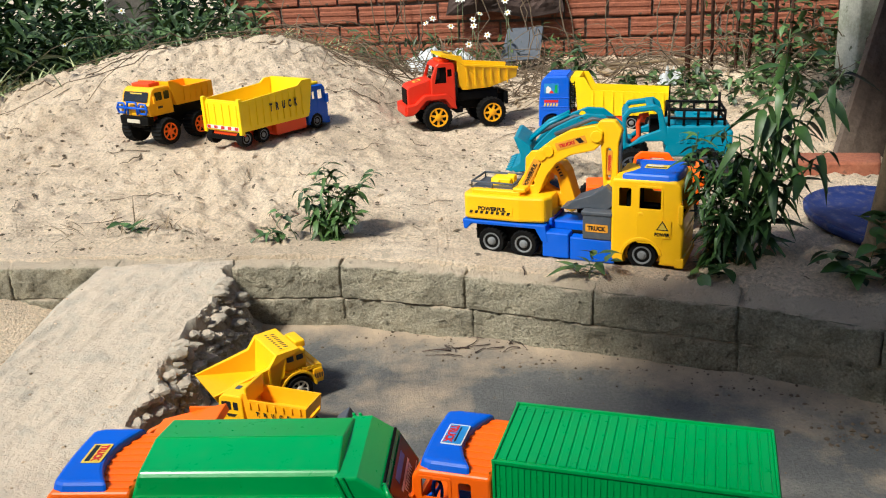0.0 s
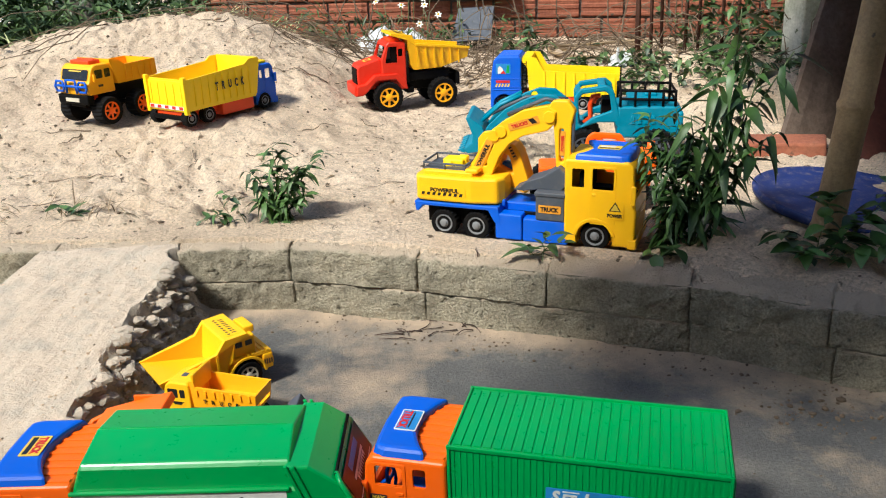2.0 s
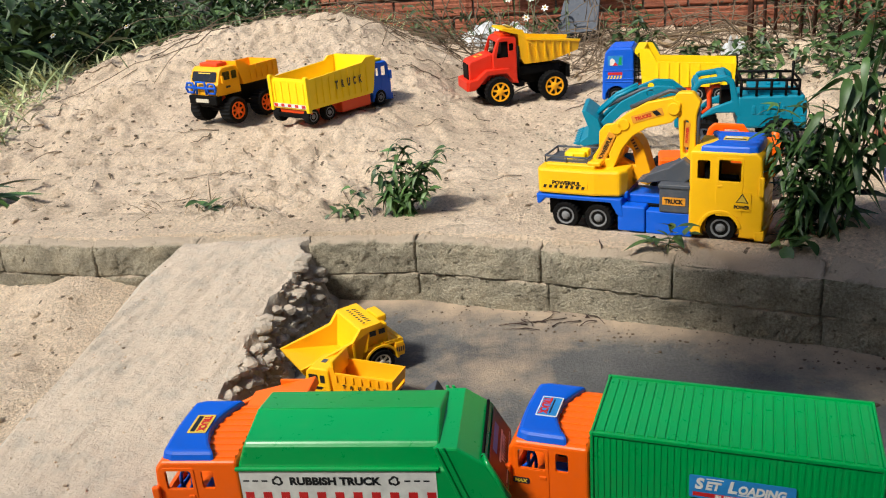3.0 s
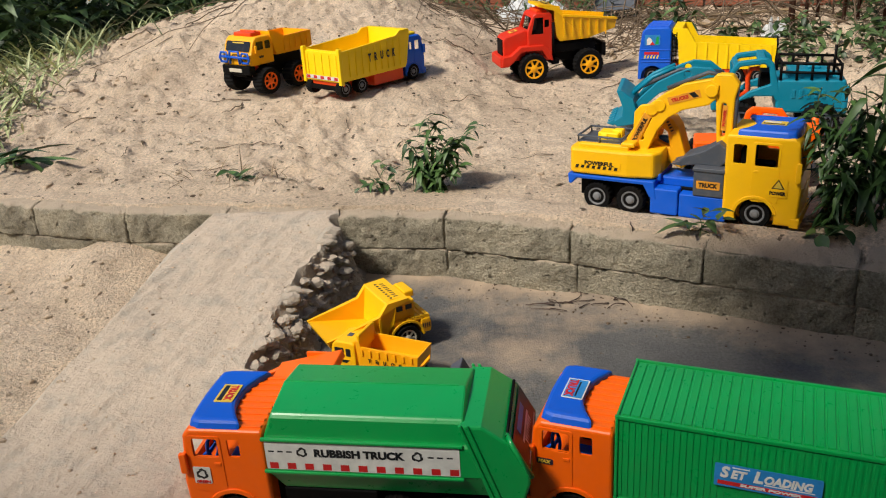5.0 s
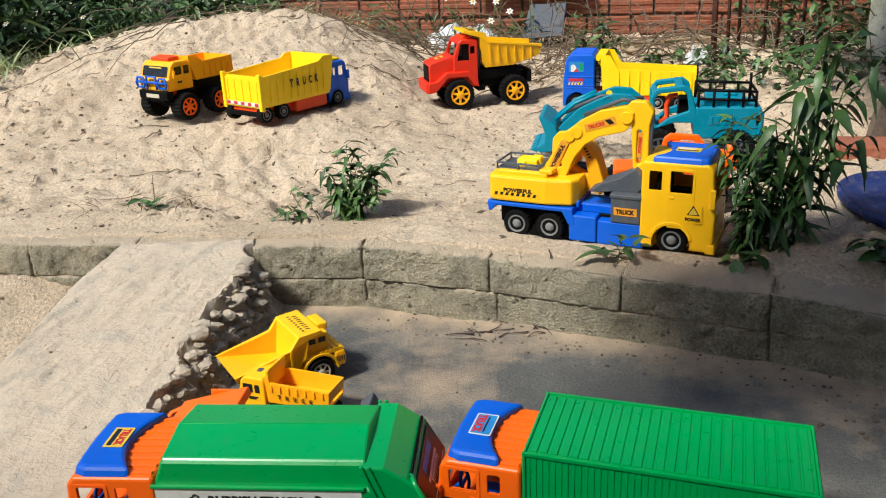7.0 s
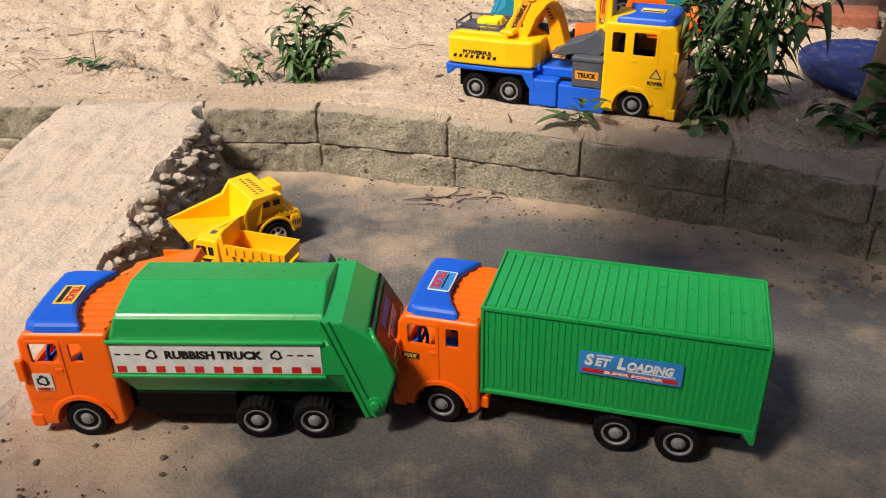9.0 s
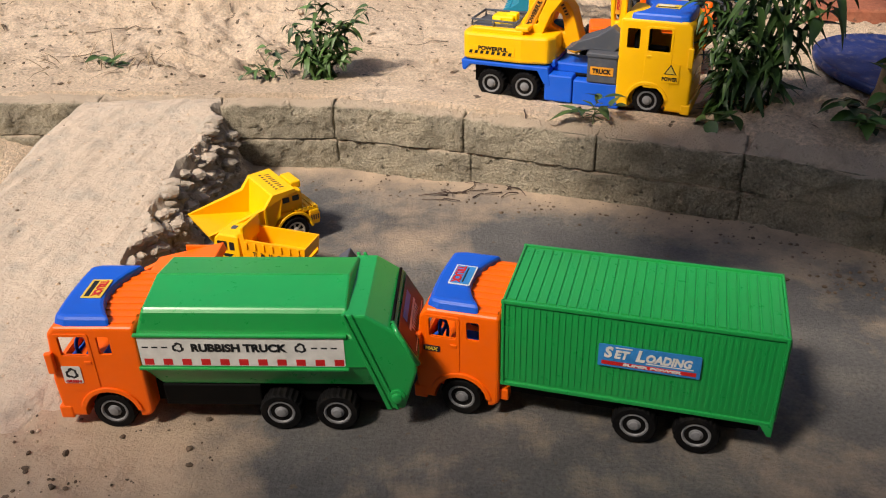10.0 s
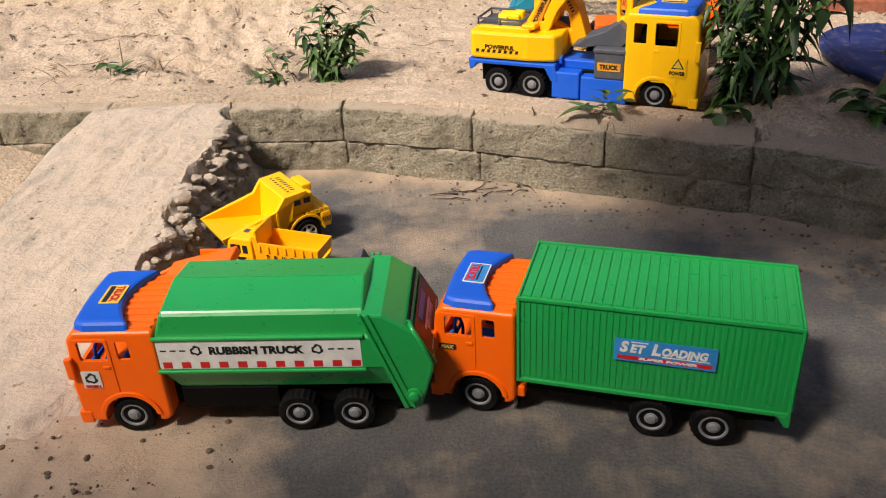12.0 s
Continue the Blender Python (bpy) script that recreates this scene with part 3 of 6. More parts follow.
def recycle(x, y, s):
    """Three bent arrows, as outlines."""
    out = []
    for k in range(3):
        a = radians(90 + 120 * k)
        pts = [(-0.55, 0.95), (0.35, 0.95), (0.75, 0.25), (0.35, 0.25), (0.1, 0.62), (-0.2, 0.62), (-0.45, 0.25), (-0.85, 0.5)]
        out.append([(x + s * (px * math.cos(a) - py * math.sin(a)) * 0.75, y + s * (px * math.sin(a) + py * math.cos(a)) * 0.75) for px, py in pts])
    return out


# ---- rubbish truck ----
def rubbish_truck(m):
    t = thing("rubbish_truck", "orange and green plastic toy rubbish truck with printed side band", "toy truck", "toy vehicles", m)
    wins = [(168, 200, 108, 134), (141, 156, 109, 134)]
    shell, vis, vx = truck_cab(t, 217, 108, 19, 147, 64, 157, 26, ORANGE, BLUE, wins)
    sticker(vis, 40, 24, at(ROOF_L, vx, 0, 157.3), P_GOLD, [("TRUCK", 0, 4, 34, 10, P_RED, 0)], [(rect(-17, 17, -9, -3), P_INK)], "gold sticker with red lettering")
    sticker(shell, 22, 24, at(NEAR_L, 193, 65.3, 82), P_WHITE, [("GREEN", 0, -9, 18, 4, P_RED, 0)], [(l, P_INK) for l in recycle(0, 2, 10)], "white sticker with recycling arrows")
    # hopper body: hipped roof, upper panel, banded side, tucked lower side
    sec = [(-52, 60), (52, 60), (64, 92), (66, 96), (66, 135), (62, 138), (60, 164), (56, 169), (0, 178), (-56, 169), (-60, 164), (-62, 138), (-66, 135), (-66, 96), (-64, 92)]
    bm = bmesh.new()
    plate(bm, [sec], -126, 109, "x")
    for v in bm.verts:
        if v.co.x > 0 and v.co.z < 93 * MM:
            v.co.x -= (93 * MM - v.co.z) * 0.42
        if v.co.x < 0:
            v.co.x -= (0.178 - v.co.z) * 0.33
        if v.co.x > 0 and v.co.z > 160 * MM:
            v.co.x -= 10 * MM
    body = part("hopper", bm, GREEN, t, "green moulded hopper with a hipped roof", bevel=0.0025)
    boxes("rail", body, GREEN, [(-128, 112, s * 66 - 2.5, s * 66 + 2.5, a, a + 4) for s in (1, -1) for a in (91, 136)], 1.2)
    boxes("seam", body, GREEN, [(-118, 96, -0.8, 0.8, 176, 179)], 0.4)
    # tail: wedge with a sloping back
    bm = bmesh.new()
    plate(bm, [[(-124, 166), (-150, 166), (-182, 144), (-204, 104), (-204, 90), (-188, 37), (-168, 36), (-158, 62)]], -67, 67)
    tail = part("tailgate", bm, GREEN, t, "green wedge shaped tailgate", bevel=0.003)
    for s in (1, -1):
        y0, y1 = (66, 69.5) if s > 0 else (-69.5, -66)
        slab("seal", tail, GREEN, [[(-124, 168), (-128, 168), (-174, 38), (-168, 38)]], y0, y1, bevel=1)
        slab("seal", tail, GREEN, [[(-132, 168), (-136, 168), (-182, 38), (-178, 38)]], y0, y1, bevel=1)
        bm = bmesh.new()
        lathe(bm, [(10, 0), (10, 3), (6, 3.5), (6, 7), (2, 8)] if s > 0 else [(10, 0), (10, -3), (6, -3.5), (6, -7), (2, -8)], -180, 56, s * 66.5, 18)
        part("hinge", bm, GREEN, tail, bevel=0.0006)
    ang = Matrix.Translation((-193 * MM, 0, 124 * MM)) @ Matrix.Rotation(radians(-62.4), 4, "Y") @ ROOF_L
    sticker(tail, 118, 42, ang @ Matrix.Translation((0, 0, 0.0012)), P_DARK, [], [([(-30 + 6 * i, 4), (-27 + 6 * i, 12), (-24 + 6 * i, 4)], P_WHITE) for i in range(9)] + [(rect(-34, 32, -1, 3), P_WHITE), (rect(-30, 28, -16, -7), P_BLUE), (rect(-52, 52, 17, 18.5), P_WHITE)], "dark printed back panel", 2)
    bars("handle_rail", tail, BLACK, [[(-178, -60, 150), (-178, 60, 150)]], 2.0)
    bars("handle_rail", tail, GREEN, [[(-178, 56, 150), (-184, 70, 147), (-206, 70, 104), (-202, 58, 104)]], 3.0)
    w, h = 238, 38
    words = [("RUBBISH TRUCK", -2, 6, 108, 11, P_INK, 0.0)]
    pats = [(l, P_INK) for l in recycle(-71, 6, 9.0) + recycle(67, 6, 9.0)]
    pats += [(rect(a, a + 7, 5, 7), P_INK) for a in (-112, -101, -90, 79, 90, 101)]
    pats += [(rect(-112 + 21.6 * i, -101.5 + 21.6 * i, -18, -9.5), P_RED) for i in range(11)]
    sticker(body, w - 6, h, at(NEAR_L, -8, 66.0, 116), P_WHITE, words, pats, "white band with black lettering and red checks")
    sticker(body, w - 6, h, at(NEAR_R, -8, -66.0, 116), P_WHITE, words, pats, "white band with black lettering and red checks")
    boxes("chassis", t, BLACK, [(-160, 120, -40, 40, 26, 60), (-20, 96, -54, 54, 30, 60), (-150, -10, -30, 30, 16, 40)], 2)
    for x in (157, -42, -108):
        axle(t, x, 63, 26, 22, SILVER)
    return t


rubbish_truck(pose(-0.197, 0.820, 0.0, 0, 0, 177.2))


# ---- container truck ----
def container_truck(m):
    t = thing("container_truck", "orange cab toy lorry with a ribbed green container", "toy truck", "toy vehicles", m)
    wins = [(201, 233, 110, 136), (174, 189, 111, 136)]
    shell, vis, vx = truck_cab(t, 250, 100, 20, 147, 64, 196, 26, ORANGE, BLUE, wins)
    sticker(vis, 44, 26, at(ROOF_L, vx, 0, 157.3), P_WHITE, [("TRUCK", 0, -5, 38, 11, P_RED, 0)], [(rect(-20, 20, -11.5, 11.5), P_BLUE), (rect(-16, 16, 2, 4), P_INK)], "blue and white sticker with red lettering")
    sticker(shell, 20, 8, at(NEAR_L, 230, 65.3, 94), P_DARK, [("MAX", 0, 0, 16, 5, P_GOLD, 0.2)], [], "small dark sticker with gold lettering")
    box_ = boxes("container", t, GREEN, [(-147, 146, -63, 63, 60, 170)], 1.0, "ribbed green container")
    rows = []
    n = 42
    for i in range(n):
        x = -142 + 284 * i / (n - 1)
        rows += [(x - 1.9, x + 1.9, s * 63 - 0.9, s * 63 + 0.9, 66, 166) for s in (1, -1)]
    for row in rows:
        boxes("side_rib", box_, GREEN, [row], 0)
    n = 26
    for i in range(n):
        x = -138 + 276 * i / (n - 1)
        slab("roof_rib", box_, GREEN, [[(x - 4.9, 169), (x - 3.9, 171.8), (x + 3.9, 171.8), (x + 4.9, 169)]], -58, 58, bevel=0)
    fr = []
    for s in (1, -1):
        fr += [(-150, 149, s * 64 - 1.6, s * 64 + 1.6, 57, 62), (-150, 149, s * 64 - 1.6, s * 64 + 1.6, 168, 173)]
        for x in (-148, 146.5):
            fr.append((x - 1.8, x + 1.8, s * 64 - 2, s * 64 + 2, 57, 173))
    fr += [(-150, -147, -65, 65, 168, 172.6), (145, 148, -65, 65, 168, 172.6)]
    boxes("frame", box_, GREEN, fr, 0.9)
    for s in (1, -1):
        boxes("door", box_, GREEN, [(-152, -147, min(s * 2, s * 62), max(s * 2, s * 62), 62, 166)], 1)
        slab("foot", box_, GREEN, [[(-150, 58), (-136, 58), (-145, 44), (-150, 44)]], s * 63 - 3, s * 63 + 3, bevel=0.6)
    words = [("S", -43, 4.5, 10, 15, P_WHITE, 0.2), ("ET", -28.5, 3, 17, 11, P_WHITE, 0.2), ("L", -9, 4.5, 10, 15, P_WHITE, 0.2), ("OADING", 21, 3, 48, 11, P_WHITE, 0.2), ("SUPER POWER", 4, -9.5, 62, 3.4, P_WHITE, 0.1)]
    pats = [(rect(-50, 50, -12, -7), P_RED), (rect(-36, -18, 10.6, 12), P_WHITE), (rect(-3, 47, -4.6, -3.4), P_WHITE)]
    sticker(box_, 108, 29, at(NEAR_L, -14, 65.8, 121), P_BLUE, words, pats, "blue sticker with white lettering")
    sticker(box_, 108, 29, at(NEAR_R, -14, -65.8, 121), P_BLUE, words, pats, "blue sticker with white lettering")
    boxes("chassis", t, BLACK, [(-140, 160, -38, 38, 26, 58), (-120, 60, -28, 28, 16, 40), (-142, -138, 30, 36, 40, 58)], 2)
    for s in (1, -1):
        boxes("step", t, ORANGE, [(140, 152, s * 50 - 8, s * 50 + 8, 28, 44)], 2)
    for x in (196, -6, -74):
        axle(t, x, 63, 26, 22, SILVER)
    return t


container_truck(pose(0.259, 0.781, 0.0, 0, 0, 163.5))


# ---- excavator truck ----
def excavator_truck(m):
    t = thing("excavator_truck", "yellow and blue toy lorry carrying an excavator arm", "toy truck", "toy vehicles", m)
    wins = [(289, 327, 119, 158), (252, 274, 121, 156)]
    shell, vis, vx = truck_cab(t, 366, 128, 14, 172, 60, 294, 27, YELLOW, BLUE, wins, seats=BLACK, ribs=False, visor_end=270)
    sticker(vis, 42, 26, at(NEAR_R, vx, 0, 182.3) @ Matrix.Rotation(radians(-90), 4, "X"), P_GOLD, [], [(rect(-18, 18, -10, -4), P_INK), (rect(-18, 10, 0, 8), P_WHITE)], "worn gold sticker")
    tri = [(-11, -2), (11, -2), (0, 16)]
    sticker(shell, 30, 34, at(NEAR_R, 331, -61.4, 84), YELLOW, [("POWER", 0, -10, 27, 7, P_INK, 0)], [(tri, P_INK), ([(-8, -0.5), (8, -0.5), (0, 12.5)], P_GOLD), ([(-1, 9), (1, 5), (3, 5), (-1, 0), (0, 4), (-2, 4)], P_INK)], "warning triangle sticker")
    bm = bmesh.new()
    plate(bm, [[(-58, 70), (-56, 50), (-50, 50), (-40, 62), (92, 62), (104, 40), (112, 36), (118, 36), (112, 70)]], -60, 60)
    boxes("chassis", t, BLACK, [(-40, 300, -34, 34, 22, 58)], 2)
    deck = part("deck", bm, BLUE, t, "blue rear deck with mudguards", bevel=0.002)
    boxes("deck_step", deck, BLUE, [(60, 120, -40, 40, 66, 80), (100, 190, -30, 30, 50, 74)], 3)
    boxes("fuel_tank", t, BLUE, [(106, 158, -59, -24, 8, 58)], 3)
    boxes("fuel_tank", t, BLUE, [(159, 244, -56, -24, 6, 52)], 3)
    boxes("fuel_tank", t, BLUE, [(106, 244, 24, 57, 6, 56)], 3)
    bx = boxes("tool_box", t, GREY, [(184, 238, -58, 52, 52, 100), (182, 240, -60, 54, 98, 106)], 2)
    sticker(bx, 42, 15, at(NEAR_R, 211, -58.2, 74), P_AMBER, [("TRUCK", 0, 0, 34, 9, P_INK, 0)], [], "amber sticker with black lettering")
    # slewing house
    plan = [(-58, -44), (-52, -58), (-30, -60), (60, -60), (108, -52), (118, -34), (118, 34), (108, 52), (60, 58), (-30, 58), (-52, 54), (-58, 40)]
    bm = bmesh.new()
    plate(bm, [plan], 72, 122, "z")
    house = part("slewing_house", bm, YELLOW, t, "yellow slewing house with a printed band", bevel=0.005)
    sticker(house, 92, 17, at(NEAR_R, 2, -60.2, 92), YELLOW, [("POWERFUL", 4, 3.5, 58, 8.5, P_INK, 0)], [([(-44 + 11 * i, -7.5), (-38 + 11 * i, -7.5), (-36 + 11 * i, -1.5), (-42 + 11 * i, -1.5)], P_INK) for i in range(8)], "amber band with black lettering")
    boxes("hood", house, YELLOW, [(-40, 60, -50, 40, 120, 131), (44, 70, -50, 0, 128, 137)], 3)
    boxes("engine", house, LEMON, [(-12, 30, -20, 14, 130, 146), (-6, 8, -24, -12, 130, 143), (14, 34, -10, 8, 130, 150)], 3)
    rail = [[(-44, -38, 130), (-44, -38, 142), (44, -44, 142), (44, -44, 130)], [(-44, 34, 130), (-44, 34, 142), (44, 34, 142), (44, 34, 130)], [(-44, -38, 142), (-44, 34, 142)], [(44, -44, 142), (44, 34, 142)], [(0, -41, 130), (0, -41, 142)]]
    bars("guard_rail", house, GREY, rail, 2.2, 6)
    boxes("deck_plate", house, GREY, [(-44, 50, -40, 36, 129, 132.5)], 1)
    slab("operator_cab", house, AMBER, [[(58, 116), (146, 80), (158, 90), (136, 160), (124, 176), (84, 176)], [(96, 132), (122, 120), (116, 150), (104, 158)]], 4, 46, bevel=3, label="open amber operator cab")
    boxes("cab_seat", house, BLUE, [(92, 126, 18, 36, 112, 136)], 3)
    slab("operator_cab_side", house, YELLOW, [[(40, 120), (56, 120), (58, 172), (88, 186), (88, 194), (54, 190), (42, 176)]], 34, 44, bevel=2)
    sticker(house, 30, 9, at(NEAR_R, 122, 3.4, 160, -62), P_AMBER, [], [(rect(-12 + 6 * i, -9 + 6 * i, -3, 3), P_INK) for i in range(4)], "black printed strip")
    # boom, stick, ram, bucket in the middle plane
    boom = bmesh.new()
    plate(boom, [[(30, 112), (84, 112), (104, 158), (124, 184), (150, 200), (196, 212), (210, 226), (212, 248), (196, 258), (150, 248), (112, 226), (92, 210), (78, 190)], arc(92, 178, 4, 60, 240, 6) + arc(76, 142, 4, 240, 420, 6)], -24, 2)
    bo = part("boom", boom, YELLOW, t, "cranked yellow boom", bevel=0.004)
    sticker(bo, 66, 15, at(NEAR_R, 72, -24.3, 158, 64), P_AMBER, [("POWERFUL", 0, 0, 52, 8, P_INK, 0.1)], [], "slanted printed strip")
    sticker(bo, 60, 14, at(NEAR_R, 152, -24.3, 224, 18), P_AMBER, [("TRUCKS", -8, 0, 32, 7, P_RED, 0)], [([(16, -5), (26, -5), (20, 5), (10, 5)], P_INK)], "printed strip with red lettering")
    for x, z in ((94, 198), (200, 238), (108, 206)):
        bm = bmesh.new()
        lathe(bm, [(11, -27), (11, 5)], x, z, 0, 20)
        part("pin", bm, YELLOW, bo, bevel=0.001)
    stick = bmesh.new()
    plate(stick, [[(192, 250), (206, 268), (232, 268), (246, 250), (240, 226), (238, 130), (228, 118), (214, 120), (206, 226)], arc(222, 212, 4, 0, 180, 6) + arc(222, 158, 4, 180, 360, 6)], -20, -2)
    sk = part("stick", stick, YELLOW, t, "yellow dipper stick", bevel=0.003)
    sticker(sk, 46, 9, at(NEAR_R, 224, -20.3, 190, 88), P_AMBER, [("POWER", 0, 0, 30, 5.5, P_RED, 0.1)], [], "narrow printed strip")
    bars("ram", t, GREY, [[(118, -11, 236), (190, -11, 268), (214, -11, 264)]], 4)
    bars("ram", t, GREY, [[(240, -11, 250), (240, -11, 140)]], 5)
    bk = bmesh.new()
    plate(bk, [[(150, 108), (160, 118), (196, 132), (222, 150), (236, 138), (238, 116), (226, 104), (190, 106), (156, 100)]], -40, 14)
    bucket = part("bucket", bk, GREY, t, "grey toothed bucket", bevel=0.002)
    for i in range(5):
        slab("tooth", bucket, GREY, [[(136, 102), (156, 110), (158, 100)]], -40 + 12 * i, -33 + 12 * i, bevel=0.6)
    for x, hw in ((294, 54), (1, 58), (67, 58)):
        axle(t, x, hw, 28, 26, SILVER)
    return t


excavator_truck(pose(0.154, 1.590, 0.129, 0, 0, -24))


# ---- dump beds ----
def dump_bed(parent, name, mat, side, hw, wall, floor_z, ribs, label="", taper=0.85, tail=False, front=None, tail_floor=None):
    """An open tray: its side outline, thick walls, upright ribs, narrowing to the floor."""
    xs, zs = [p[0] for p in side], [p[1] for p in side]
    x0, x1, zt = min(xs), max(xs), max(zs)
    bm = bmesh.new()
    plate(bm, [side], -hw, hw)
    lo = min(zs) * MM
    for v in bm.verts:
        v.co.y *= taper + (1 - taper) * min(1, max(0, (v.co.z - lo) / ((zt - min(zs)) * MM * 0.5)))
    c = bmesh.new()
    plate(c, [[(x0 + (wall if tail else -40), tail_floor or floor_z), (front[0] if front else x1 - wall, floor_z), (front[1] if front else x1 - wall, zt + 60), (x0 + (wall if tail else -40), zt + 60)]], -hw + wall, hw - wall)
    for v in c.verts:
        if v.co.z < (floor_z + 1) * MM:
            v.co.y *= taper
    bed = carve(name, bm, mat, parent, [c], 0, label)
    for x, za, zb in ribs:
        for s in (1, -1):
            boxes("rib", bed, mat, [(x - 2, x + 2, s * hw - 1.6, s * hw + 1.6, za, zb)], 0)
    return bed


# ---- tipper with blue cab on the sand bank ----
def tipper(m):
    t = thing("tipper_truck", "toy tipper with lemon yellow bed, blue cab and red chassis", "toy truck", "toy vehicles", m)
    wins = [(280, 300, 82, 108), (258, 270, 84, 106)]
    truck_cab(t, 318, 80, 10, 122, 68, 268, 20, BLUE, None, wins, seats=SCARLET, ribs=False)
    bed = dump_bed(t, "bed", LEMON, [(-8, 42), (-8, 122), (196, 134), (214, 146), (250, 146), (250, 128), (236, 52), (230, 42)], 78, 4, 50, [(18 + 24 * i, 52, 120 + i) for i in range(9)], "lemon yellow ribbed dump bed", 0.97, True, front=(226, 242))
    boxes("tailgate", bed, LEMON, [(-13, -7, -77, 77, 40, 118)], 1.2)
    for y in (-58, -30, 0, 30, 58):
        boxes("gate_rib", bed, LEMON, [(-15, -12, y - 3, y + 3, 58, 112)], 1)
    for s in (1, -1):
        boxes("gate_post", bed, LEMON, [(-18, -6, s * 72 - 6, s * 72 + 6, 34, 130)], 2)
    back = Matrix(((0, 0, -1, 0), (-1, 0, 0, 0), (0, 1, 0, 0), (0, 0, 0, 1)))
    sticker(bed, 140, 10, at(back, -15.2, 0, 50), P_WHITE, [], [(rect(-64 + 28 * i, -50 + 28 * i, -4, 4), P_RED) for i in range(5)], "red and white reflector strip", 1)
    for i, ch in enumerate("TRUCK"):
        me = letters(ch, 11, 22)
        me.materials.append(P_INK)
        o = new("lettering", me)
        o.parent = bed
        o.matrix_basis = at(NEAR_R, 90 + 23 * i, -80.6, 92)
        o.scale = (1, 1, 1.0)
    boxes("chassis", t, SCARLET, [(-6, 236, -50, 50, 20, 44), (110, 226, -70, 70, 10, 44), (-8, 4, -70, 70, 26, 42)], 3, "red orange chassis with side tanks")
    boxes("roof", t, LEMON, [(246, 300, -56, 56, 122, 130), (252, 290, -44, 44, 128, 134)], 3)
    boxes("rear_bar", t, BLACK, [(-18, -8, -60, 60, 18, 30)], 2)
    for x in (2, 62, 268):
        axle(t, x, 72, 22, 22, SILVER)
    return t


tipper(pose(-0.487 - 0.75 * 0.078, 2.18 + 0.60 * 0.078, 0.226, 0, 0, 54))


# ---- monster tipper ----
def monster(m):
    t = thing("monster_truck", "amber toy tipper on huge tyres with orange rims", "toy truck", "toy vehicles", m)
    bm = bmesh.new()
    plate(bm, [[(-22, 82), (-22, 152), (-14, 158), (34, 158), (46, 150), (58, 118), (64, 112), (64, 82)]], -58, 58)
    cab = part("cab", bm, AMBER, t, "amber cab", bevel=0.004)
    face = Matrix(((0, 0, 1, 0), (1, 0, 0, 0), (0, 1, 0, 0), (0, 0, 0, 1)))
    sl = Matrix.Translation((53.5 * MM, 0, 134 * MM)) @ Matrix.Rotation(radians(-20.5), 4, "Y") @ face
    sticker(cab, 98, 28, sl, GLASS_DARK, [], [(rect(-24, 24, 8, 11), P_GOLD)], "smoked windscreen", 4)
    for s, f in ((1, NEAR_L), (-1, NEAR_R)):
        sticker(cab, 24, 22, at(f, 26, s * 58.2, 134), GLASS_DARK, label="smoked window", ring=3)
        sticker(cab, 18, 22, at(f, -2, s * 58.2, 134), GLASS_DARK, label="smoked window", ring=3)
        sticker(cab, 24, 10, at(f, 24, s * 58.2, 104), AMBER, [], [(rect(-8, 8, -3, 3), P_DARK)], "small printed badge")
        boxes("mirror", cab, AMBER, [(40, 47, s * 62 - 3, s * 62 + 3, 116, 136)], 1.5)
        bars("guard_loop", t, BLUE, [[(70, s * 44 - 14, 92), (72, s * 44 - 18, 104), (70, s * 44 - 12, 118), (70, s * 44 + 10, 118), (71, s * 44 + 16, 104), (70, s * 44 + 10, 92), (70, s * 44 - 14, 92)]], 3.2)
    boxes("light_bar", cab, SCARLET, [(-4, 34, -36, 36, 156, 168), (4, 16, -30, 30, 164, 171)], 3)
    bars("bull_bar", t, BLUE, [[(70, -60, 106), (71, 60, 106)], [(71, -20, 88), (71, -18, 122), (71, 18, 122), (71, 20, 88)]], 3.4)
    boxes("bumper", t, BLACK, [(50, 72, -58, 58, 60, 84), (-150, 60, -28, 28, 50, 96), (-26, 10, -56, 56, 74, 90)], 3)
    boxes("name_plate", t, BONE, [(71, 74, -26, 26, 66, 76)], 0.8)
    bed = dump_bed(t, "bed", AMBER, [(-170, 106), (-166, 150), (-60, 148), (-40, 162), (-12, 168), (-12, 160), (-28, 112), (-34, 100), (-150, 100)], 62, 4, 108, [(-150 + 22 * i, 108, 146) for i in range(5)], "amber dump bed", 0.94, True, front=(-38, -20))
    for x in (20, -92):
        for s in (1, -1):
            wheel(t, x, s * 62, 38, 38, 40, ORANGE, s, "spoke", 0.09)
    bars("axle", t, BLACK, [[(20, -60, 38), (20, 60, 38)], [(-92, -60, 38), (-92, 60, 38)]], 7)
    bars("damper", t, SCARLET, [[(24, 36, 46), (30, 36, 84)], [(24, -36, 46), (30, -36, 84)]], 6)
    return t


monster(pose(-0.77, 2.32, 0.226, 0, 0, 238))


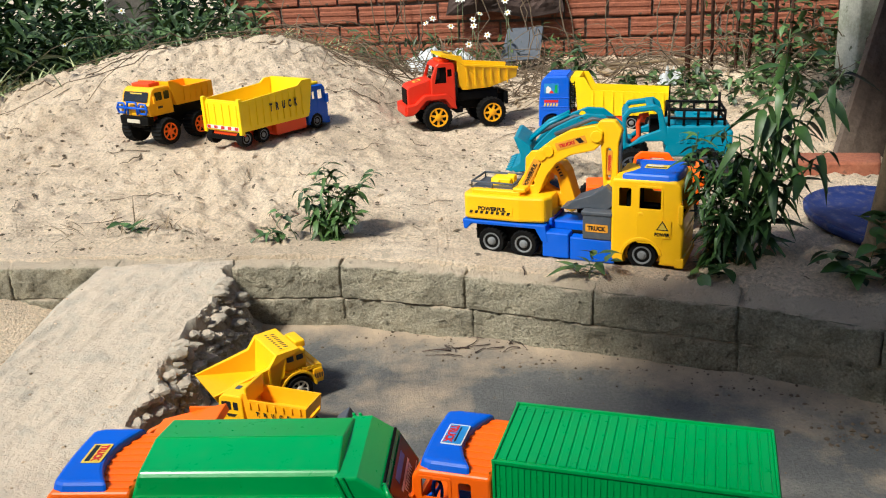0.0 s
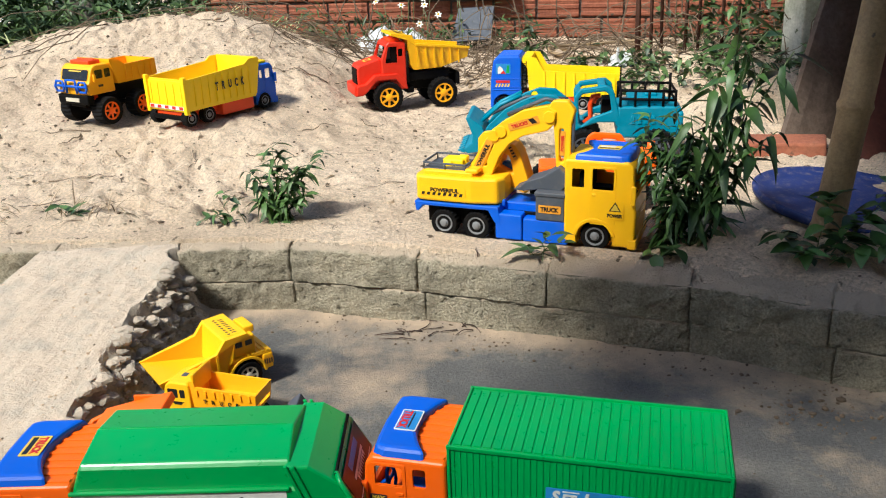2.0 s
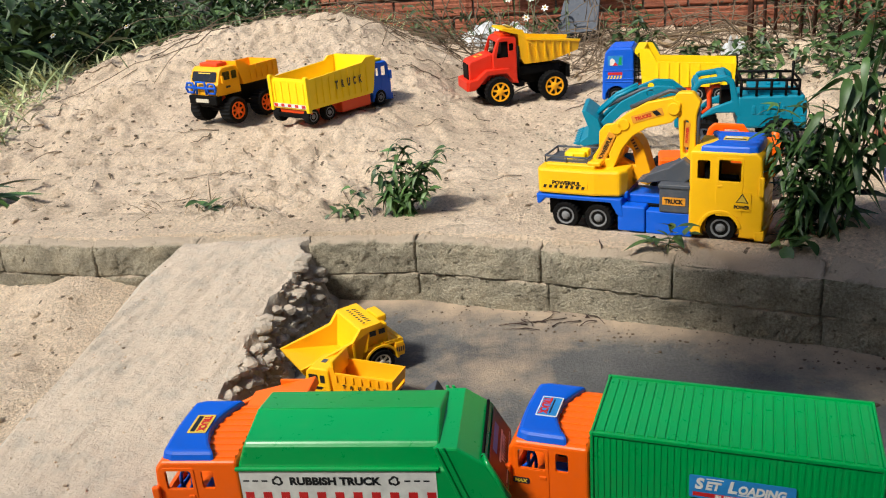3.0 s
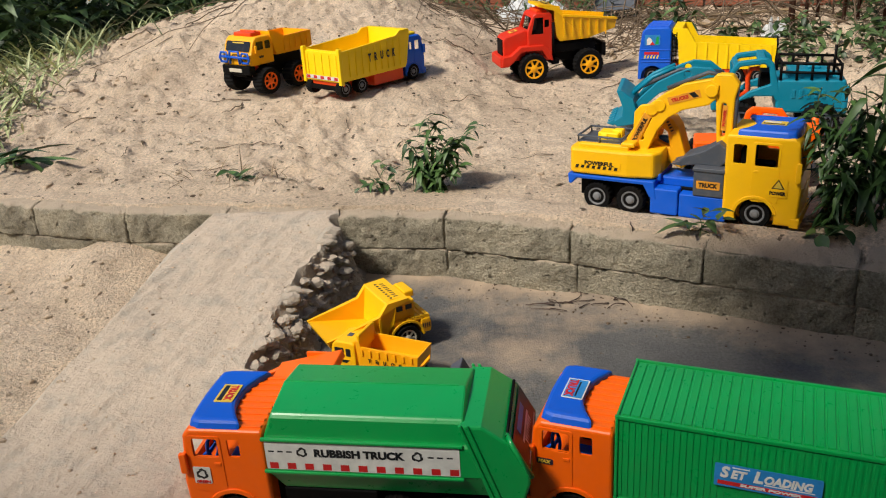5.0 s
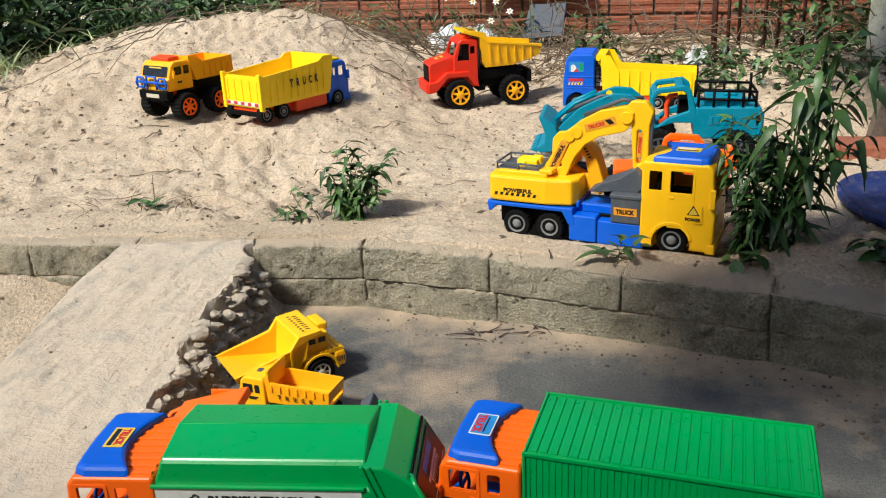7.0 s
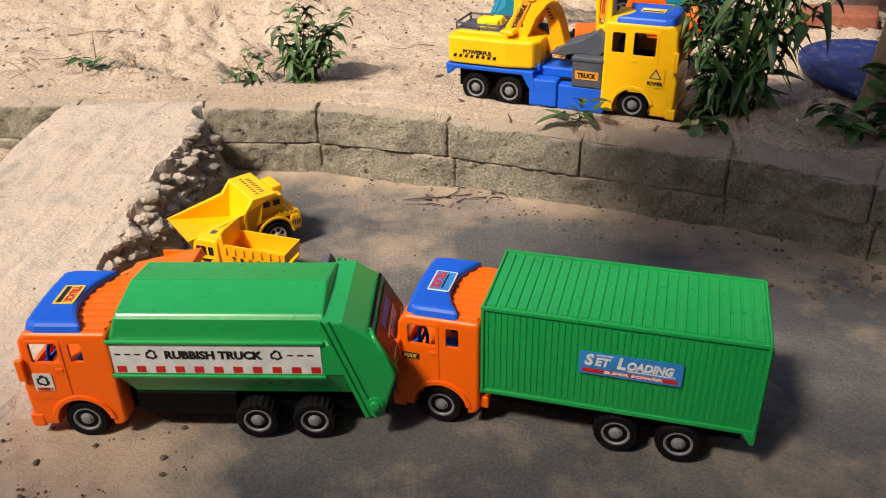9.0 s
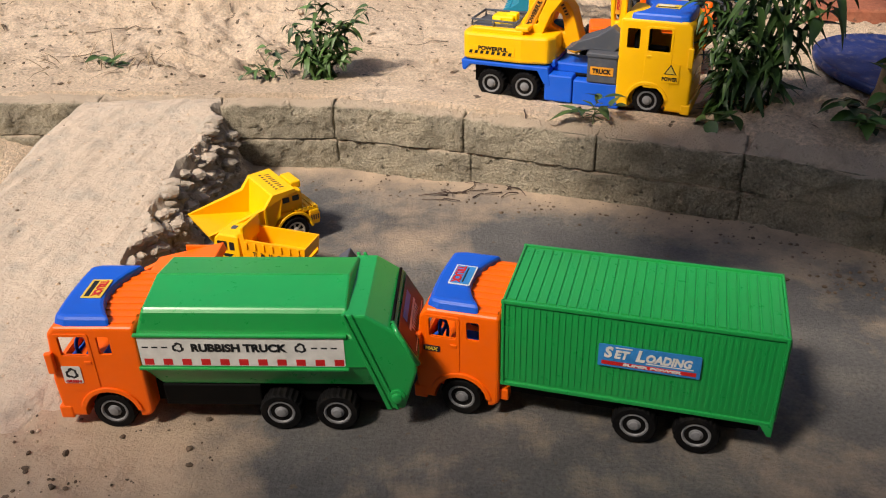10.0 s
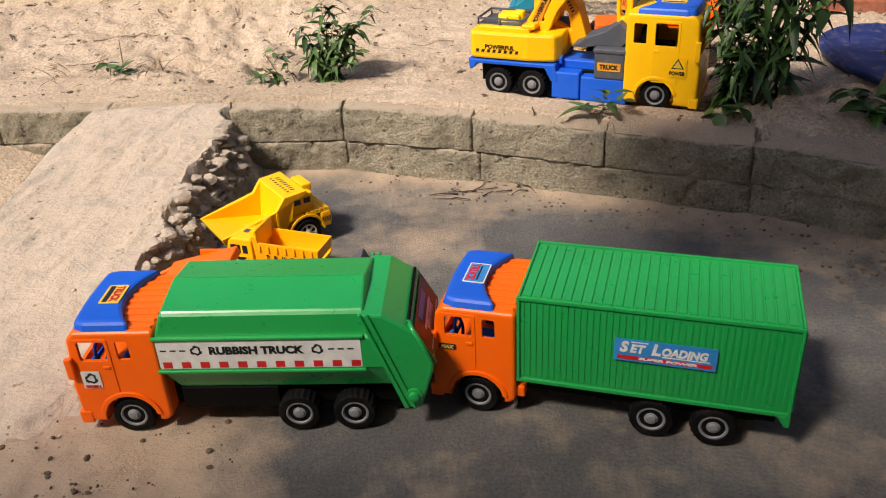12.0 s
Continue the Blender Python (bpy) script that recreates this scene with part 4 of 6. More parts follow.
# ---- red dumper ----
def red_dumper(m):
    t = thing("dump_truck", "red bonneted toy dump truck with raised amber bed", "toy truck", "toy vehicles", m)
    bm = bmesh.new()
    plate(bm, [[(118, 70), (118, 214), (124, 222), (172, 222), (182, 214), (200, 168), (200, 70)]], -60, 60)
    cut = []
    for a, b, lo, hi in ((147, 180, 156, 208),):
        c = bmesh.new()
        plate(c, [[(a, lo), (b + 8, lo), (b - 4, hi), (a, hi)]], -80, 80)
        cut.append(c)
    c = bmesh.new()
    plate(c, [[(122, 120), (122, 214), (172, 214), (178, 206), (194, 160), (194, 120)]], -55, 55)
    cut.insert(0, c)
    c = bmesh.new()
    plate(c, [round_rect(-48, 48, 168, 208, 5)], 176, 230, "x")
    cut.append(c)
    c = bmesh.new()
    plate(c, [round_rect(128, 144, 176, 200, 3)], -80, 80)
    cut.append(c)
    cab = carve("cab", bm, RED, t, cut, 4)
    # solid black blocks inside the red cab make its open windows look dark
    boxes("dark_fill", cab, BLACK, [(124, 184, -53, 53, 122, 168), (124, 168, -53, 53, 166, 206)], 2)
    boxes("seat", cab, BLACK, [(130, 168, -46, 46, 112, 134), (126, 136, -46, 46, 134, 186)], 3)
    boxes("light_bar", cab, SCARLET, [(132, 166, -44, 44, 221, 230), (138, 150, -30, 30, 226, 235)], 2)
    bm = bmesh.new()
    plate(bm, [[(198, 74), (198, 168), (206, 170), (272, 152), (278, 140), (278, 74)]], -48, 48)
    hood = part("bonnet", bm, RED, t, "red bonnet with a black grille", bevel=0.004)
    boxes("grille", hood, BLACK, [(276, 281, -34, 34, 92, 142)], 2)
    sticker(hood, 34, 26, Matrix.Translation((236 * MM, 0, 163 * MM)) @ Matrix.Rotation(radians(15), 4, "Y") @ ROOF_L, P_GOLD, [], [(rect(-12, 12, -6, 6), P_RED)], "faded gold sticker")
    for s in (1, -1):
        fl = bmesh.new()
        plate(fl, [[(118, 70), (124, 100), (150, 122), (226, 122), (258, 96), (286, 92), (290, 60), (268, 60), (250, 74), (222, 104), (156, 104), (136, 74)]], min(s * 46, s * 72), max(s * 46, s * 72))
        part("mudguard", fl, RED, t, bevel=0.003)
    boxes("bumper", t, RED, [(276, 294, -66, 66, 58, 92)], 4)
    boxes("chassis", t, BLACK, [(-60, 270, -34, 34, 62, 104), (-30, 110, -50, 50, 92, 122), (96, 122, -64, 64, 56, 74), (-64, -54, -60, 60, 70, 112)], 3)
    bars("exhaust", t, BLACK, [[(114, 58, 90), (114, 58, 190)]], 4)
    bed = dump_bed(t, "bed", YELLOW, [(-92, 158), (-96, 186), (84, 206), (96, 240), (164, 250), (166, 243), (112, 226), (104, 146), (92, 128), (0, 130)], 66, 4.5, 150, [(-60 + 28 * i, 142, 188 + 3 * i) for i in range(6)], "amber yellow dump bed with a cab guard", 0.86, front=(96, 122), tail_floor=182)
    for s in (1, -1):
        slab("bed_rim", bed, YELLOW, [[(-98, 184), (-98, 192), (86, 214), (86, 206)]], s * 66 - 3, s * 66 + 3, bevel=1)
    sticker(bed, 70, 16, Matrix.Translation((130 * MM, 0, 249 * MM)) @ ROOF_L, P_DARK, [], [(rect(-30, 30, -4, 4), P_GOLD)], "dark printed strip")
    for x in (0, 186):
        for s in (1, -1):
            wheel(t, x, s * 66, 50, 50, 40, AMBER, s, "spoke", 0.07)
    bars("axle", t, BLACK, [[(0, -60, 50), (0, 60, 50)], [(186, -60, 50), (186, 60, 50)]], 8)
    return t


red_dumper(pose(0.187 - 0.259 * 0.083, 2.65 + 0.966 * 0.083, 0.153, 0, 0, 195) @ Matrix.Scale(0.95, 4))


# ---- blue cab tipper ----
def blue_tipper(m):
    t = thing("tipper_truck", "toy tipper with blue cab and bright lemon bed", "toy truck", "toy vehicles", m)
    bm = bmesh.new()
    plate(bm, [[(152, 12), (152, 156), (160, 164), (222, 164), (236, 152), (244, 92), (246, 12)]], -62, 62)
    c = bmesh.new()
    lathe(c, [(32, -20), (32, 20)], 204, 22, 62, 28)
    c2 = bmesh.new()
    lathe(c2, [(32, -20), (32, 20)], 204, 22, -62, 28)
    cab = carve("cab", bm, BLUE, t, [c, c2], 5)
    for y in (-48, -29, -10, 10, 29, 48):
        boxes("roof_rib", cab, BLUE, [(160, 220, y - 4, y + 4, 162, 167)], 1.5)
    for s, z in ((s, z) for s in (1, -1) for z in (64, 72, 98)):
        boxes("panel_rib", cab, BLUE, [(152, 238, s * 62 - 1.5, s * 62 + 1.5, z, z + 3)], 1)
    for s, f in ((1, NEAR_L), (-1, NEAR_R)):
        sticker(cab, 44, 30, at(f, 206, s * 62.3, 128), P_BLUE, [], [([(-16, -14), (2, -14), (-2, 2), (-10, 8), (-16, 2)], P_WHITE), ([(-8, -14), (8, -14), (0, -4)], P_RED), ([(8, -12), (18, -12), (18, 10), (12, 10)], GREEN)], "printed side window in blue, white and green", 3)
        sticker(cab, 50, 22, at(f, 208, s * 62.3, 84), BLUE, [], [(rect(-20, 22, 2, 10), P_RED)] + [([(-22 + 9 * i, -9), (-17 + 9 * i, -9), (-14 + 9 * i, 0), (-19 + 9 * i, 0)], P_GOLD) for i in range(5)], "red and yellow printed badge")
    bed = dump_bed(t, "bed", LEMON, [(-130, 46), (-134, 112), (86, 122), (108, 160), (148, 162), (150, 150), (134, 130), (128, 46)], 64, 4, 54, [(-120 + 29 * i, 52, 112 + 1.2 * i) for i in range(8)], "bright lemon ribbed bed", 0.95, True, front=(120, 126))
    boxes("tail_frame", bed, BLACK, [(-139, -134, -62, 62, 48, 54), (-139, -134, -62, 62, 112, 118)] + [(-138, -135, y - 2, y + 2, 52, 114) for y in range(-60, 61, 12)], 0.8)
    for s in (1, -1):
        boxes("ladder", bed, BLACK, [(136, 150, s * 63 - 1.5, s * 63 + 1.5, 70 + 12 * i, 73 + 12 * i) for i in range(7)] + [(x, x + 3, s * 63 - 1.5, s * 63 + 1.5, 66, 150) for x in (136, 148)], 0.5)
    boxes("chassis", t, SCARLET, [(-126, 156, -44, 44, 22, 54), (-20, 120, -58, 58, 20, 50)], 3)
    for x in (204, -30, -92):
        axle(t, x, 62, 24, 22, SILVER)
    return t


blue_tipper(pose(0.56 + 0.208 * -0.064 * -1, 2.47 + 0.978 * 0.064, 0.160, 0, 0, 166))


# ---- teal loader ----
def teal_loader(m):
    t = thing("wheel_loader", "teal toy wheel loader with curved arms and black rack", "toy loader", "toy vehicles", m)
    for s in (1, -1):
        bm = bmesh.new()
        up = [(362, 66), (338, 96), (300, 132), (256, 154), (220, 167), (180, 164), (150, 140), (124, 120)]
        dn = [(118, 84), (160, 96), (200, 118), (246, 126), (296, 104), (348, 56)]
        plate(bm, [up + dn, arc(232, 150, 8, 0, 330, 10), arc(170, 132, 7, 0, 330, 10)], s * 44 - 5, s * 44 + 5)
        part("lift_arm", bm, TEAL, t, "curved teal lift arm", bevel=0.002)
        bars("link", t, TEAL, [[(358, s * 20, 98), (312, s * 20, 138), (262, s * 20, 160)]], 5)
    bars("ram", t, GREY, [[(336, 0, 112), (250, 0, 152), (150, 0, 146)]], 5)
    bm = bmesh.new()
    plate(bm, [[(352, 34), (390, 28), (404, 38), (380, 54), (378, 74), (394, 116), (384, 118), (354, 94), (344, 62)]], -72, 72)
    bk = part("bucket", bm, TEAL, t, "teal toothed bucket", bevel=0.002)
    for i in range(6):
        slab("tooth", bk, TEAL, [[(398, 30), (416, 36), (400, 44)]], -72 + 26 * i, -58 + 26 * i, bevel=1)
    for s in (1, -1):
        bm = bmesh.new()
        plate(bm, [[(132, 80), (136, 160), (122, 180), (60, 188), (44, 176), (22, 90), (36, 90), (40, 100), (80, 100), (124, 84)], [(124, 98), (126, 156), (116, 168), (64, 174), (54, 166), (48, 128), (92, 112), (118, 92)]], s * 52 - 6, s * 52 + 6)
        part("roll_frame", bm, TEAL, t, "teal open cab frame", bevel=0.003)
    boxes("frame_beam", t, TEAL, [(62, 80, -52, 52, 176, 188), (120, 132, -52, 52, 158, 172)], 3)
    boxes("front_body", t, TEAL, [(110, 176, -34, 34, 60, 100)], 5)
    boxes("rear_body", t, TEAL, [(-112, 34, -58, 58, 62, 138), (-118, -104, -64, 64, 60, 126)], 5, "teal engine housing")
    for i in range(5):
        boxes("vent", t, TEAL, [(-70 + 16 * i, -62 + 16 * i, -60, 60, 96, 116)], 1)
    boxes("console", t, BLACK, [(40, 70, -30, 30, 100, 150)], 3)
    bars("control_lever", t, SCARLET, [[(112, 40, 96), (96, 40, 110), (98, 40, 140), (92, 40, 160), (74, 40, 162)]], 6, 8, "orange control arm")
    rack = [[(28, s * 56, 176), (-98, s * 56, 172)] for s in (1, -1)] + [[(28, s * 56, 156), (-98, s * 56, 152)] for s in (1, -1)] + [[(28, -56, 176), (28, 56, 176)], [(-98, -56, 172), (-98, 56, 172)], [(-98, -56, 152), (-98, 56, 152)]]
    rack += [[(x, s * 56, 138), (x, s * 56, 175)] for x in (28, -6, -38, -70, -98) for s in (1, -1)] + [[(-90, 0, 138), (-90, 0, 206)]]
    bars("rack", t, BLACK, rack, 3.2, 6, "black tubular roof rack")
    boxes("engine_cover", t, TEAL, [(-80, 10, -36, 36, 136, 156), (-60, -30, -20, 20, 154, 164)], 4)
    for x in (110, -60):
        for s in (1, -1):
            wheel(t, x, s * 72, 44, 44, 34, GREY, s, "spoke", 0.07)
    bars("axle", t, BLACK, [[(110, -60, 44), (110, 60, 44)], [(-60, -60, 44), (-60, 60, 44)]], 8)
    return t


teal_loader(pose(0.60 + 0.17 * 0.055, 1.95 + 0.98 * 0.055, 0.143, 0, 0, 170))


# ---- orange tractor behind the excavator truck ----
def orange_tractor(m):
    t = thing("toy_tractor", "orange toy loader with open cab frame and black tyres", "toy loader", "toy vehicles", m)
    boxes("body", t, ORANGE, [(-110, 120, -36, 36, 40, 86), (-120, -40, -40, 40, 80, 108)], 5)
    for s in (1, -1):
        bm = bmesh.new()
        plate(bm, [[(30, 80), (-60, 80), (-66, 118), (-52, 138), (6, 142), (18, 132)], [(20, 92), (-4, 90), (-4, 126), (6, 126)], [(-14, 90), (-50, 92), (-52, 114), (-42, 126), (-14, 128)]], s * 34 - 4, s * 34 + 4)
        f = part("cab_frame", bm, ORANGE, t, "orange open cab frame", bevel=0.003)
    sticker(t, 34, 14, at(NEAR_L, 36, 40.3, 100, -20), AMBER, [], [(rect(-14 + 6 * i, -11 + 6 * i, -4, 5), P_INK) for i in range(5)], "black printed strip")
    for s in (1, -1):
        bars("lamp", t, ORANGE, [[(-116, s * 30, 90), (-116, s * 30, 122)]], 8)
    for x in (104, -70):
        for s in (1, -1):
            wheel(t, x, s * 52, 36, 36, 32, GREY, s, "spoke", 0.09)
    bars("axle", t, BLACK, [[(104, -50, 36), (104, 50, 36)], [(-70, -50, 36), (-70, 50, 36)]], 7)
    return t


orange_tractor(pose(0.462, 1.70, 0.134, 0, 0, 172))


# ---- small yellow dumpers by the ramp ----
def mine_dumper(m):
    t = thing("dump_truck", "small yellow toy mining dumper with its bed raised", "toy truck", "toy vehicles", m)
    bed = dump_bed(t, "bed", YELLOW, [(-94, 54), (-100, 68), (4, 88), (22, 110), (64, 112), (66, 107), (38, 100), (32, 66), (16, 38), (-50, 34)], 54, 3, 44, [(-80 + 14 * i, 46 + max(0, (4 - i) * 3), 70 + 2.6 * i) for i in range(7)], "yellow ribbed bed", 0.82, front=(10, 30), tail_floor=76)
    sticker(bed, 84, 30, Matrix.Translation((46 * MM, 0, 111.4 * MM)) @ ROOF_L, YELLOW, [], [(arc(-36 + 10 * i, 9, 2.8, 0, 300, 8), P_INK) for i in range(8)] + [([(-36 + 9 * i, -6), (-32 + 9 * i, -6), (-30 + 9 * i, 2), (-34 + 9 * i, 2)], P_INK) for i in range(8)], "printed guard plate", 2)
    cab = boxes("cab", t, YELLOW, [(34, 82, -40, 40, 58, 100), (70, 90, -24, 24, 96, 110)], 3)
    for s, x in ((s, x) for s in (1, -1) for x in (44, 63)):
        boxes("window", cab, P_INK, [(x, x + 13, s * 40 - 1, s * 40 + 1, 82, 92)], 0.5)
    for i in range(5):
        boxes("step_plate", t, YELLOW, [(60 + 9 * i, 66 + 9 * i, -50, 50, 64, 67)], 0.6)
    front = boxes("front", t, YELLOW, [(88, 108, -52, 52, 30, 60), (28, 108, -50, 50, 58, 65)], 3)
    sticker(front, 19, 16, at(NEAR_R, 98, -52.3, 46), AMBER, [], [(rect(-8 + 4.4 * i, -5.4 + 4.4 * i, -6, 4), P_INK) for i in range(4)], "black and amber badge")
    for s in (1, -1):
        slab("mudguard", front, YELLOW, [arc(58, 28, 37, 0, 180, 14) + arc(58, 28, 32, 180, 0, 14)], min(s * 30, s * 53), max(s * 30, s * 53), bevel=1)
    boxes("chassis", t, AMBER, [(-70, 90, -24, 24, 20, 44), (-30, 30, -40, 40, 30, 46)], 2)
    for x in (58, -48):
        axle(t, x, 54, 28, 22, BONE, "spoke")
    return t


mine_dumper(pose(-0.273, 1.213, 0.003, 0, 0, 34) @ Matrix.Scale(0.9, 4))


def small_tipper(m):
    t = thing("tipper_truck", "small yellow toy tipper with black printed windows", "toy truck", "toy vehicles", m)
    bm = bmesh.new()
    plate(bm, [[(26, 16), (26, 74), (30, 78), (64, 78), (72, 70), (78, 44), (78, 16)]], -29, 29)
    cab = part("cab", bm, YELLOW, t, bevel=0.003)
    for s, f in ((1, NEAR_L), (-1, NEAR_R)):
        sticker(cab, 18, 16, at(f, 58, s * 29.2, 58), P_INK, label="black printed window")
        sticker(cab, 9, 15, at(f, 40, s * 29.2, 58), P_INK, label="black printed window")
        sticker(cab, 28, 8, at(f, 50, s * 29.2, 40), YELLOW, [], [([(-12, 3), (12, 3), (6, -3), (-6, -3)], P_INK)], "small black badge")
    face = Matrix(((0, 0, 1, 0), (1, 0, 0, 0), (0, 1, 0, 0), (0, 0, 0, 1)))
    sticker(cab, 50, 20, Matrix.Translation((75.4 * MM, 0, 58 * MM)) @ Matrix.Rotation(radians(-13), 4, "Y") @ face, P_INK, label="black printed windscreen", ring=3)
    sticker(cab, 12, 10, Matrix.Translation((48 * MM, 0, 78.1 * MM)) @ ROOF_L, GREY, label="grey roof hatch")
    bed = dump_bed(t, "bed", AMBER, [(-92, 36), (-96, 70), (14, 73), (16, 84), (24, 84), (22, 34)], 29, 2.5, 42, [(-84 + 16 * i, 58, 69) for i in range(7)], "amber ribbed bed", 0.92, True)
    boxes("headboard", bed, YELLOW, [(15, 22, -28, 28, 60, 96)], 3)
    for i, ch in enumerate("TRUCK"):
        me = letters(ch, 5.5, 8)
        me.materials.append(P_INK)
        o = new("lettering", me)
        o.parent = bed
        o.matrix_basis = at(NEAR_L, -2 - 15 * i, 29.8, 49)
    boxes("chassis", t, BLACK, [(-88, 70, -18, 18, 14, 34)], 2)
    for x in (54, -50, -76):
        axle(t, x, 30, 13, 12, BONE)
    return t


small_tipper(pose(-0.243, 1.124, 0.002, 0, 0, 162) @ Matrix.Scale(0.9, 4))


def toy_digger(m):
    t = thing("toy_digger", "orange toy digger with a dark grey bucket, half hidden", "toy digger", "toy vehicles", m)
    slab("tray", t, ORANGE, [[(60, 92), (160, 70), (162, 78), (64, 104)]], -30, 30, bevel=2)
    for s in (1, -1):
        boxes("tray_side", t, ORANGE, [(78, 120, s * 30 - 2, s * 30 + 2, 74, 98)], 1.5)
    boxes("body", t, ORANGE, [(-60, 120, -26, 26, 24, 56)], 4)
    bars("arm", t, ORANGE, [[(-40, 0, 50), (-80, 0, 84), (-104, 0, 70)]], 7)
    slab("bucket", t, GREY, [[(-92, 40), (-140, 36), (-146, 44), (-116, 98), (-98, 84)]], -30, 30, bevel=2, label="dark grey bucket")
    bars("hitch", t, ORANGE, [[(150, -24, 76), (182, -24, 60), (182, 24, 60), (150, 24, 76)]], 4)
    for x in (80, -30):
        axle(t, x, 40, 20, 16, BONE)
    return t


toy_digger(pose(-0.212, 1.0, 0.0, 0, 0, 176))

# ---- brick wall and yard edge ----
BRICK = grainy("hollow_brick", [(0.3, (0.22, 0.075, 0.045)), (0.5, (0.33, 0.11, 0.06)), (0.72, (0.40, 0.17, 0.10))], 7, 90, speck=(0.10, 0.07, 0.05), speck_at=0.66, bump=0.6, bump_dist=0.004)
MORTAR = grainy("mortar", [(0.3, (0.10, 0.085, 0.07)), (0.7, (0.20, 0.17, 0.14))], 8, 100)
POST = grainy("limewashed_concrete", [(0.3, (0.30, 0.31, 0.22)), (0.5, (0.55, 0.54, 0.45)), (0.7, (0.66, 0.64, 0.56))], 5, 90, speck=(0.12, 0.13, 0.08), speck_at=0.66)
RUST = grainy("rusty_iron", [(0.3, (0.05, 0.022, 0.014)), (0.7, (0.14, 0.055, 0.03))], 20, 150)
FIBRE = grainy("weathered_sheet", [(0.3, (0.06, 0.04, 0.03)), (0.5, (0.115, 0.08, 0.06)), (0.7, (0.18, 0.135, 0.105))], 5, 80)
OXIDE = grainy("red_oxide_sheet", [(0.3, (0.07, 0.02, 0.014)), (0.7, (0.16, 0.05, 0.035))], 6, 80)
BAMBOO = grainy("dry_bamboo", [(0.3, (0.20, 0.13, 0.065)), (0.55, (0.33, 0.23, 0.12)), (0.75, (0.42, 0.31, 0.18))], 9, 140, rough=0.6)
LID_BLUE = plastic("faded_blue_plastic", (0.012, 0.028, 0.14), 0.5, 0.2)
FILM = grainy("white_plastic_film", [(0.3, (0.55, 0.57, 0.58)), (0.7, (0.80, 0.81, 0.80))], 12, 90, rough=0.4, speck_at=0.8)
CLOTH = grainy("brown_cloth", [(0.3, (0.035, 0.022, 0.018)), (0.7, (0.09, 0.055, 0.045))], 9, 180)
DRY = grainy("dry_stalk", [(0.3, (0.11, 0.078, 0.05)), (0.6, (0.22, 0.16, 0.105)), (0.8, (0.36, 0.28, 0.19))], 25, 200)


def leaf_material(name, dark, light, rough=0.5):
    m, nt, b = material(name, rough)
    info = nt.nodes.new("ShaderNodeObjectInfo")
    geo = nt.nodes.new("ShaderNodeNewGeometry")
    add = nt.nodes.new("ShaderNodeMath")
    add.operation = "ADD"
    nt.links.new(info.outputs["Random"], add.inputs[0])
    nt.links.new(geo.outputs["Random Per Island"], add.inputs[1])
    fr = nt.nodes.new("ShaderNodeMath")
    fr.operation = "FRACT"
    nt.links.new(add.outputs[0], fr.inputs[0])
    r = ramp_node(nt, fr.outputs[0], [(0.0, dark), (0.85, light), (1.0, tuple(min(1, v * 1.3) for v in light))])
    n = noise_node(nt, 60, 4, 0.6)
    r2 = ramp_node(nt, n.outputs["Fac"], [(0.3, (0.75, 0.75, 0.75)), (0.7, (1.15, 1.15, 1.1))])
    nt.links.new(mix_node(nt, "MULTIPLY", 1.0, r.outputs["Color"], r2.outputs["Color"]), b.inputs["Base Color"])
    return m


LEAF = leaf_material("bush_leaf", (0.012, 0.036, 0.011), (0.075, 0.16, 0.038), 0.45)
WEED = leaf_material("weed_leaf", (0.022, 0.055, 0.014), (0.08, 0.155, 0.04))
HEDGE = leaf_material("hedge_leaf", (0.014, 0.036, 0.010), (0.08, 0.14, 0.04))
GRASS = leaf_material("grass_blade", (0.12, 0.17, 0.05), (0.45, 0.48, 0.24))
DEAD = leaf_material("dead_leaf", (0.10, 0.065, 0.035), (0.30, 0.21, 0.12), 0.8)
STEM = leaf_material("green_stem", (0.05, 0.085, 0.03), (0.12, 0.16, 0.06))


def wall_y(x):
    return 4.2 - 0.19 * x


brick_wall = tagged(new("wall_north"), "old red hollow brick wall with rough mortar", "wall", kind="structure")
WALL_M = Matrix.Translation((0, 4.2, 0)) @ Matrix.Rotation(math.atan(-0.19), 4, "Z")
bm = bmesh.new()
box(bm, -1060, 4500, 8, 110, -100, 1700, WALL_M)
part("mortar_core", bm, MORTAR, brick_wall, "dark recessed mortar")


def brick_mesh(L, seed):
    """A ribbed hollow brick: long grooves in its face, edges knocked by noise."""
    bm = bmesh.new()
    H, D = 0.082, 0.09
    cols = 7
    zs = [0, 0.006, 0.018, 0.022, 0.036, 0.041, 0.055, 0.060, 0.074, H]
    dep = [0.004, 0, 0, 0.004, 0.004, 0, 0, 0.004, 0.001, 0.004]
    grid = []
    for z, d in zip(zs, dep):
        row = []
        for i in range(cols + 1):
            x = L * i / cols
            e = 0.003 if i in (0, cols) else 0.0
            n = 0.0025 * noise.noise(Vector((x * 30 + seed * 9, z * 40, 2.0)))
            row.append(bm.verts.new((x - L / 2, -0.012 + d + e + n, z)))
        grid.append(row)
    for a, b in zip(grid, grid[1:]):
        for i in range(cols):
            bm.faces.new([a[i], a[i + 1], b[i + 1], b[i]])
    rim = grid[0] + [r[-1] for r in grid[1:]] + grid[-1][-2::-1] + [r[0] for r in grid[-2:0:-1]]
    back = [bm.verts.new((v.co.x, 0.03, v.co.z)) for v in rim]
    for i in range(len(rim)):
        j = (i + 1) % len(rim)
        bm.faces.new([rim[i], rim[j], back[j], back[i]])
    return finish("brick", bm, BRICK)


rng = random.Random(7)
BRICKS = [brick_mesh(0.188, k) for k in range(5)]


